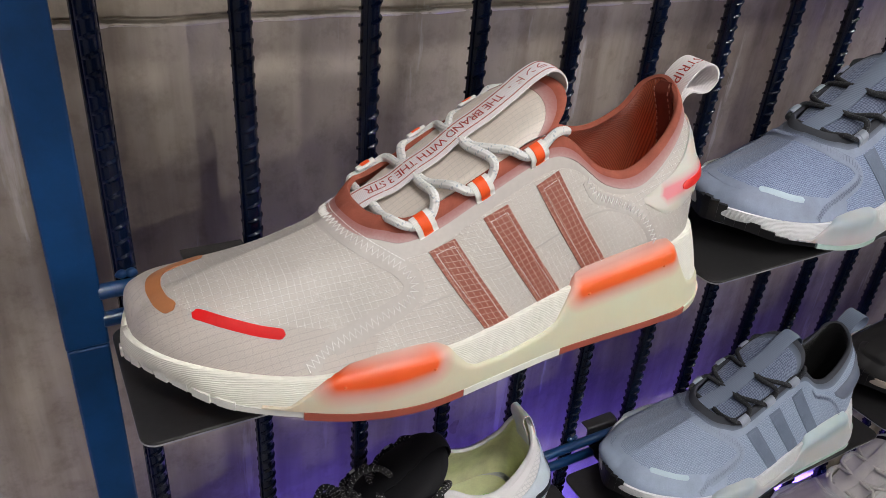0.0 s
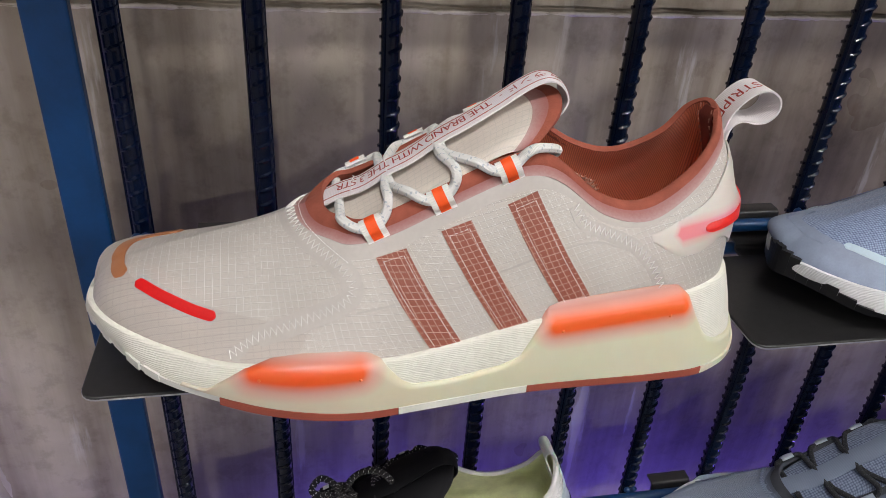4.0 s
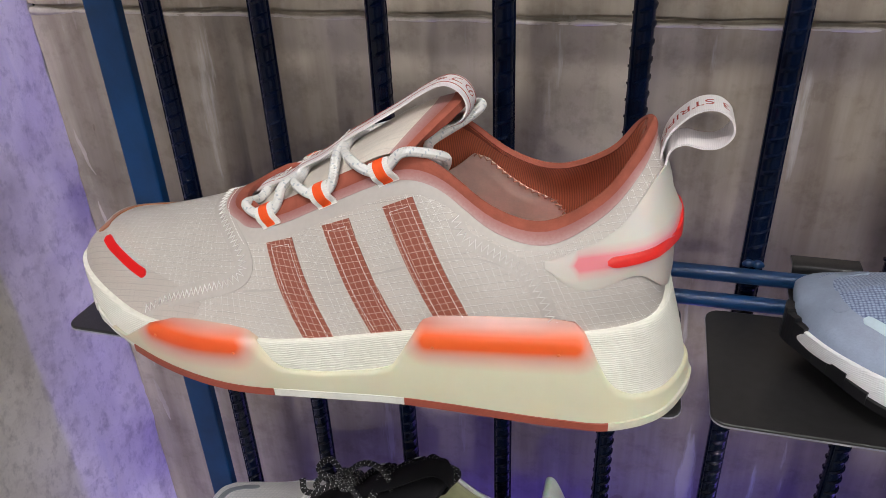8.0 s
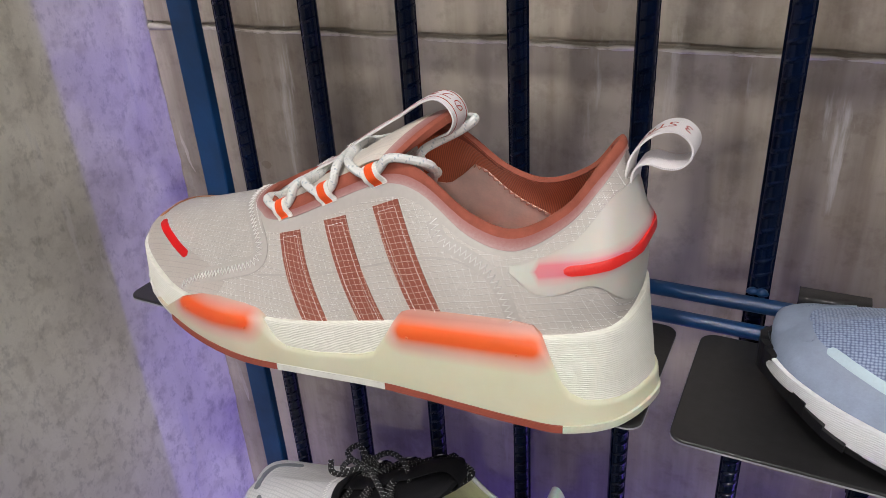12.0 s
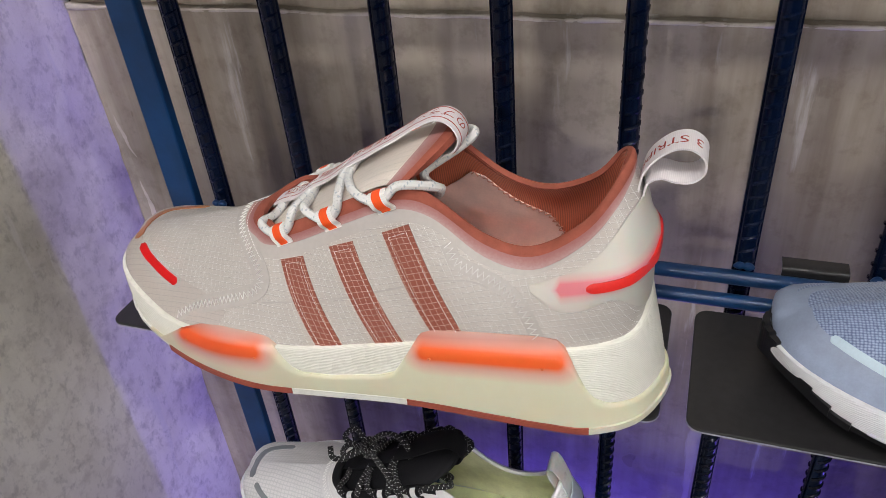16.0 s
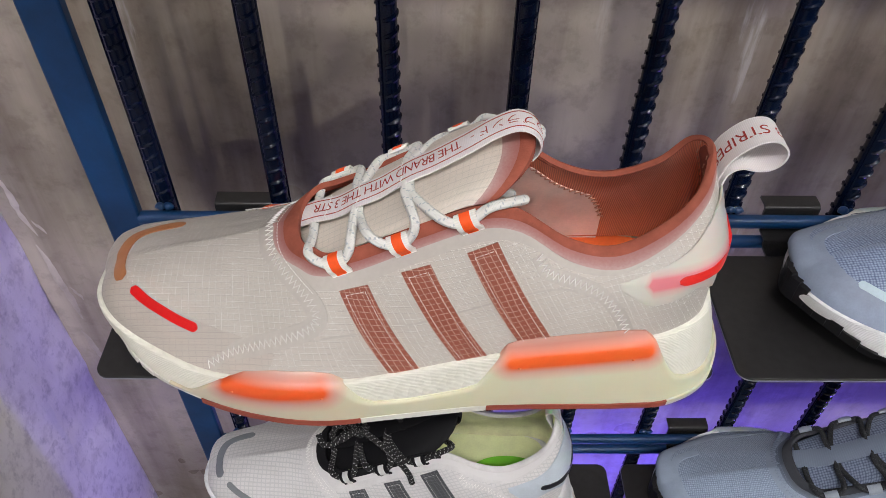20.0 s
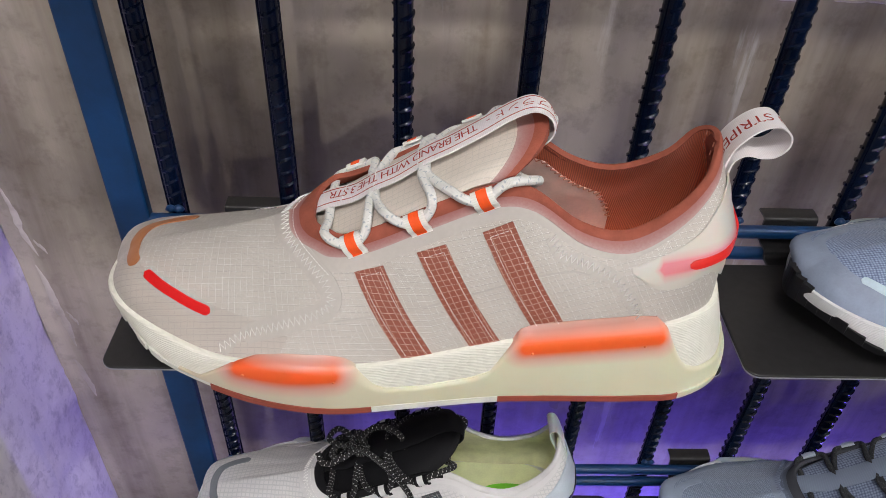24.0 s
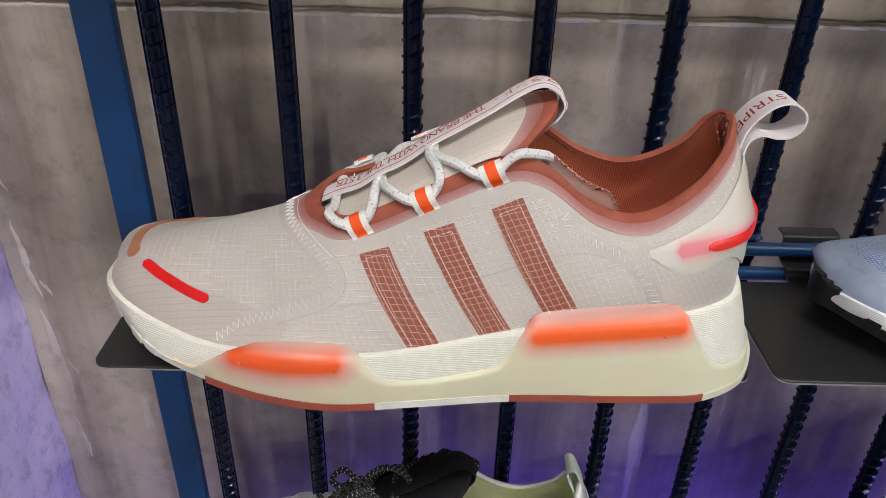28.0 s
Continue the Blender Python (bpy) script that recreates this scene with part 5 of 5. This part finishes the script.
def twill(name, colour, dark, rib=0.9):
    mat, tree, bsdf = nodes_of(name)
    uv = tree.nodes.new("ShaderNodeTexCoord").outputs["UV"]
    sep = tree.nodes.new("ShaderNodeSeparateXYZ")
    tree.links.new(uv, sep.inputs[0])
    d = maths(tree, "ADD", sep.outputs[0], maths(tree, "MULTIPLY", sep.outputs[1], 0.12))
    w = maths(tree, "MULTIPLY_ADD", maths(tree, "SINE", maths(tree, "MULTIPLY", d, 6.283 / rib)), 0.5, 0.5)
    tree.links.new(ramp(tree, w, [(0.1, dark), (0.6, colour)]), bsdf.inputs["Base Color"])
    bump(tree, bsdf, w, 0.5, 0.0004)
    bsdf.inputs["Roughness"].default_value = 0.8
    bsdf.inputs["Sheen Weight"].default_value = 0.15
    return mat


RUST_C, CLOTH_C = (0.355, 0.093, 0.058), (0.545, 0.50, 0.462)
M_THREAD = plain("pale_thread", (0.95, 0.94, 0.92), 0.35, grain=0.02)
M_PRINT = plain("red_print", (0.42, 0.05, 0.04), 0.7)
CREAM = dict(
    upper=fabric("cream_ripstop", CLOTH_C, (0.90, 0.88, 0.85), 3.1, 0.036, diagonals=0.4, shine=0.35, strength=0.85, weave=0.7, groove_shade=0.42),
    tongue=fabric("cream_tongue_cloth", (0.70, 0.63, 0.56), (0.80, 0.76, 0.71), 3.1, 0.03, diagonals=0.9, shine=0.15, strength=0.4),
    foam=foam_material("ivory_foam", (0.86, 0.85, 0.77)), foam_label="ivory white ribbed foam midsole",
    clip=clip_material("milky_rubber", (0.72, 0.70, 0.53), (0.78, 0.47, 0.39), (0.97, 0.15, 0.035), 1.0), clip_label="milky yellow rubber clip with orange cells",
    film=plain("clear_film", (0.518, 0.48, 0.45), 0.42, grain=0.04, scale=30, coat=0.05),
    collar_mesh=faded_mesh("rust_mesh", (0.34, 0.13, 0.12), (0.44, 0.275, 0.26)),
    trim=plain("rust_suede", RUST_C, 0.9, grain=0.12, scale=120, relief=0.5, relief_scale=1300),
    lining=twill("rust_lining", (0.64, 0.165, 0.075), (0.43, 0.098, 0.046), 1.1), lining_thread=plain("rust_thread", (0.50, 0.20, 0.13), 0.6), welded=True, heel_tape=plain("dark_red_tape", (0.27, 0.055, 0.035), 0.8, grain=0.1, scale=90, relief=0.4, relief_scale=900),
    insole=plain("orange_insole", (0.95, 0.17, 0.04), 0.65), inner=plain("inner_cloth", (0.88, 0.66, 0.58), 0.55, grain=0.08),
    stripe=fabric("rust_stripe_cloth", (0.28, 0.072, 0.042), (0.72, 0.47, 0.39), 3.1, 0.045, rough=0.6, shine=0.15, strength=0.95),
    stitch=M_THREAD,
    bar_a=plain("red_gel", (0.70, 0.006, 0.008), 0.55, grain=0.03, gloss=0.3), bar_label="glossy red bar", bar_b=plain("tan_gel", (0.48, 0.19, 0.075), 0.4, grain=0.03),
    bar_b_label="tan brown bar",
    counter=counter_material("milky_plate", (0.60, 0.565, 0.515), (0.72, 0.22, 0.26)), counter_label="milky moulded heel plate", heel_bar=plain("red_heel_gel", (0.80, 0.03, 0.025), 0.35, grain=0.03),
    lace=rope("white_lace", (0.82, 0.82, 0.80), (0.56, 0.60, 0.64), 0.45, 5.5), tag=webbing("white_webbing", (0.88, 0.87, 0.84), 1.0),
    tag_stripe=plain("neon_orange", (1.0, 0.105, 0.012), 0.6, grain=0.03), tag_label="neon orange stripe",
    tape=webbing("white_tape", (0.84, 0.80, 0.81), 0.8), print=M_PRINT,
    rubber_a=plain("rust_rubber", (0.36, 0.085, 0.055), 0.6, relief=0.2), rubber_b=plain("white_rubber", (0.80, 0.79, 0.72), 0.5),
    rubber_heel=plain("milky_heel_rubber", (0.72, 0.70, 0.56), 0.4, subsurface=0.2),
    rubber_toe=plain("white_toe_rubber", (0.78, 0.77, 0.72), 0.5))
CREAM["pip"] = plain("orange_pip", (0.90, 0.20, 0.07), 0.3, grain=0.02)
CREAM["toe_cap"] = fabric("cream_toe_cloth", (0.515, 0.462, 0.425), (0.70, 0.66, 0.62), 3.1, 0.03, shine=0.3, strength=0.4, groove_shade=0.4)
MAIN = sneaker(CREAM, (ORIGIN / 1000).tolist(), "cream ripstop running sneaker with rust stripes and orange sole cells")
toe_cap(MAIN, CREAM)
pip_parts(MAIN, CREAM)


# ---- the other sneakers ----
def toe_bumper(root, st):
    for k in range(-7, 8):
        u = k * 2.6
        outsole_piece(root, u - 1.28, u + 1.28, st["rubber_toe"], 17.0 - abs(k) * 1.9, 1.9).name = "toe_lug"


def bow_parts(root, st):
    """A small tied bow on the lacing: three loops, two loose ends and a knot."""
    c = np.array([143.0, AXIS_Y - 3, 101.0])
    loops = ([(0, 0, 0), (-3, -8, 5), (-10, -13, 4), (-17, -8, 1), (-13, -1, 3), (0, 0, 0)],
             [(0, 0, 0), (-6, 6, 7), (-14, 9, 9), (-20, 4, 4), (-12, 0, 2), (0, 0, 0)],
             [(0, 0, 0), (6, 6, 8), (16, 8, 13), (28, 6, 11), (36, 0, 2), (34, -4, -6)],
             [(0, 0, 0), (12, -10, 3), (26, -20, -2), (38, -28, -14), (42, -31, -26)],
             [(0, 0, 0), (-8, -4, -1), (-15, -12, -2), (-23, -14, 0), (-27, -8, 4)])
    for p in (c + np.array(q, float) for q in loops):
        put("bow", tube(even(spline(p, 90), 70), 2.2, 9), st["lace"], root)
    a = np.linspace(0, 4 * math.pi, 50)
    knot = np.stack([c[0] + np.cos(a) * 4.0 + a * 0.3, c[1] + np.sin(a) * 6.0, c[2] + 2.0 + np.sin(a * 0.5) * 3.0], 1)
    put("knot", tube(knot, 2.3, 9), st["lace"], root)


M_BLUE_FUSED = plain("blue_fused_film", (0.30, 0.36, 0.49), 0.6, grain=0.08, scale=60, relief=0.3, relief_scale=1200)
BLUE = dict(
    upper=knit("blue_knit", (0.37, 0.46, 0.65), (0.13, 0.17, 0.30)), tongue=knit("blue_tongue_knit", (0.31, 0.37, 0.52), (0.11, 0.14, 0.23), 2.0),
    foam=foam_material("white_foam", (0.78, 0.79, 0.82)), clip=clip_material("icy_rubber", (0.66, 0.68, 0.70), (0.56, 0.66, 0.68), (0.50, 0.62, 0.66)),
    film=M_BLUE_FUSED, collar_mesh=faded_mesh("blue_mesh", (0.09, 0.11, 0.15), (0.16, 0.2, 0.28)), trim=plain("slate_suede", (0.055, 0.06, 0.075), 0.9, relief=0.4),
    lining=twill("black_lining", (0.012, 0.012, 0.014), (0.004, 0.004, 0.005)), insole=plain("black_insole", (0.01, 0.01, 0.012), 0.8),
    stripe=plain("slate_stripe", (0.17, 0.22, 0.31), 0.55, grain=0.08, relief=0.2), stitch=plain("grey_thread", (0.22, 0.26, 0.37), 0.6),
    bar_a=plain("ice_blue_gel", (0.52, 0.66, 0.72), 0.4, grain=0.03), bar_label="ice blue bar", bar_b=M_BLUE_FUSED, bar_b_label="smooth blue-grey bar",
    counter=plain("slate_plate", (0.15, 0.18, 0.25), 0.4), toe_cap=M_BLUE_FUSED,
    lace=rope("slate_lace", (0.025, 0.028, 0.034), (0.06, 0.065, 0.075)), tag=plain("grey_loop", (0.38, 0.43, 0.52), 0.35, coat=0.4), tag_stripe=plain("grey_loop_stripe", (0.36, 0.41, 0.50), 0.35),
    tape=webbing("slate_tape", (0.22, 0.27, 0.37), 1.6), rubber_a=plain("mint_rubber", (0.55, 0.72, 0.66), 0.5), rubber_b=plain("black_rubber", (0.012, 0.012, 0.014), 0.45),
    rubber_toe=plain("black_toe_rubber", (0.010, 0.010, 0.012), 0.35))
M_SLATE_CAP = plain("slate_fused_film", (0.37, 0.45, 0.59), 0.6, relief=0.3)
GREY = dict(BLUE, upper=knit("slate_knit", (0.43, 0.52, 0.68), (0.22, 0.275, 0.39)), toe_cap=M_SLATE_CAP, bar_b=M_SLATE_CAP,
            film=plain("slate_film", (0.33, 0.40, 0.53), 0.6, relief=0.25))
WHITE = dict(
    CREAM, upper=fabric("white_ripstop", (0.70, 0.69, 0.70), (0.60, 0.62, 0.66), 3.4, 0.06, diagonals=0.0), film=plain("white_film", (0.72, 0.71, 0.72), 0.4),
    tongue=plain("black_tongue_cloth", (0.012, 0.012, 0.014), 0.6, gloss=0.12, relief=0.4), trim=plain("white_collar_trim", (0.70, 0.69, 0.69), 0.6, relief=0.2), tongue_trim=plain("black_tongue_trim", (0.014, 0.014, 0.016), 0.7, gloss=0.12, relief=0.3), eyestay=plain("black_eyestay", (0.013, 0.013, 0.015), 0.7, gloss=0.12, relief=0.3),
    collar_mesh=faded_mesh("white_mesh", (0.68, 0.67, 0.68), (0.70, 0.69, 0.70)), lining=plain("pale_green_lining", (0.92, 0.90, 0.60), 0.45, grain=0.15, scale=40),
    tongue_mesh=plain("black_tongue_mesh", (0.013, 0.013, 0.015), 0.7, gloss=0.12), insole=plain("pale_green_insole", (0.80, 0.84, 0.50), 0.6), heel_pad=plain("neon_green_pad", (0.22, 0.70, 0.04), 0.6), pad_label="neon green heel pad", stripe=fabric("charcoal_stripe", (0.06, 0.065, 0.075), (0.35, 0.36, 0.38), 3.1, 0.06),
    bar_a=plain("grey_gel", (0.22, 0.24, 0.26), 0.4), bar_label="grey bar", bar_b=plain("grey_gel_top", (0.22, 0.24, 0.27), 0.4), bar_b_label="grey bar",
    counter=plain("pale_blue_plate", (0.55, 0.62, 0.70), 0.35), heel_bar=plain("black_heel_gel", (0.02, 0.022, 0.03), 0.35),
    clip=clip_material("white_clip_rubber", (0.74, 0.74, 0.72), (0.66, 0.70, 0.74), (0.58, 0.66, 0.72)), foam=BLUE["foam"],
    lace=rope("black_lace", (0.008, 0.008, 0.009), (0.62, 0.62, 0.62), 0.4, 3.4), lace_r=2.2, tag=plain("black_loop", (0.010, 0.010, 0.012), 0.6, gloss=0.12), tag_stripe=plain("white_loop_stripe", (0.72, 0.72, 0.72), 0.6),
    tag_label="white stripe", tongue_tape=plain("black_tongue_tape", (0.012, 0.012, 0.014), 0.7, gloss=0.12, relief=0.3), tape=plain("frosted_tape", (0.76, 0.79, 0.77), 0.35, subsurface=0.2), rubber_a=BLUE["rubber_a"], rubber_b=CREAM["rubber_b"], rubber_toe=CREAM["rubber_toe"], folded_tab=True, welded=False, heel_tape=None)
del WHITE["print"], WHITE["clip_label"], WHITE["counter_label"], WHITE["foam_label"]
DARK = dict(BLUE, upper=plain("charcoal_knit", (0.028, 0.027, 0.028), 0.85, relief=0.4), toe_cap=plain("charcoal_cap", (0.024, 0.023, 0.024), 0.7, relief=0.3), film=plain("charcoal_film", (0.02, 0.02, 0.02), 0.6),
            foam=foam_material("tan_foam", (0.50, 0.42, 0.38)), bar_a=plain("black_gel", (0.012, 0.012, 0.012), 0.4), bar_b=plain("black_gel_top", (0.012, 0.012, 0.012), 0.4), bar_label="black bar")
PALE = dict({k: v for k, v in WHITE.items() if "pad" not in k}, upper=plain("pinkish_white_cloth", (0.70, 0.64, 0.66), 0.75, grain=0.04, relief=0.35), tongue=plain("white_tongue", (0.70, 0.66, 0.67), 0.8), trim=plain("white_trim", (0.70, 0.66, 0.66), 0.8), tongue_trim=plain("white_tongue_trim", (0.70, 0.66, 0.66), 0.8), eyestay=plain("white_eyestay", (0.70, 0.66, 0.66), 0.8),
            film=plain("white_band", (0.74, 0.70, 0.71), 0.6), lace=rope("cream_lace", (0.74, 0.70, 0.68), (0.6, 0.56, 0.54)), tag=plain("white_loop", (0.70, 0.67, 0.67), 0.6),
            stripe=plain("white_stripe", (0.72, 0.69, 0.70), 0.6), bar_a=plain("white_gel", (0.72, 0.68, 0.69), 0.5), bar_b=plain("white_gel_top", (0.72, 0.68, 0.69), 0.5), bar_label="white bar",
            bar_b_label="white bar", tongue_tape=plain("white_tongue_tape", (0.70, 0.66, 0.66), 0.7), tape=webbing("white_plain_tape", (0.70, 0.66, 0.66), 0.9))


def place(toe_x, axis_y, row, scale):
    """Where a sneaker's base stands, from its toe, its axis and its shelf."""
    return ((toe_x + (ORIGIN[0] - 12) * scale) / 1000, (axis_y + (ORIGIN[1] - AXIS_Y) * scale) / 1000, (SHELF_Z - row * PITCH_Z) / 1000)


upper_blue = sneaker(BLUE, place(353.2, 286.5, 0, 0.88), "blue-grey knit sneaker with ice blue toe bar and black outsole", 0.88, False)
upper_blue.rotation_euler = (0, 0, radians(4))
toe_cap(upper_blue, BLUE)
toe_bumper(upper_blue, BLUE)
lower_blue = sneaker(GREY, place(338, 285, 1, 0.9), "slate grey knit sneaker with dark laces and white sole", 0.9, False)
toe_cap(lower_blue, GREY)
toe_bumper(lower_blue, GREY)
white_shoe = sneaker(WHITE, place(6, 298.5, 1, 0.915), "white sneaker with black tongue, tied black laces and neon insole", 0.915, False)
bow_parts(white_shoe, WHITE)
dark_shoe = sneaker(DARK, place(650, 284, 1, 0.9), "charcoal sneaker with a tan midsole and black cap", 0.9, False)
toe_cap(dark_shoe, DARK)
toe_bumper(dark_shoe, DARK)
sneaker(PALE, place(640, 286, 2, 0.9), "pinkish white sneaker with cream laces on the lowest shelf", 0.9, False)
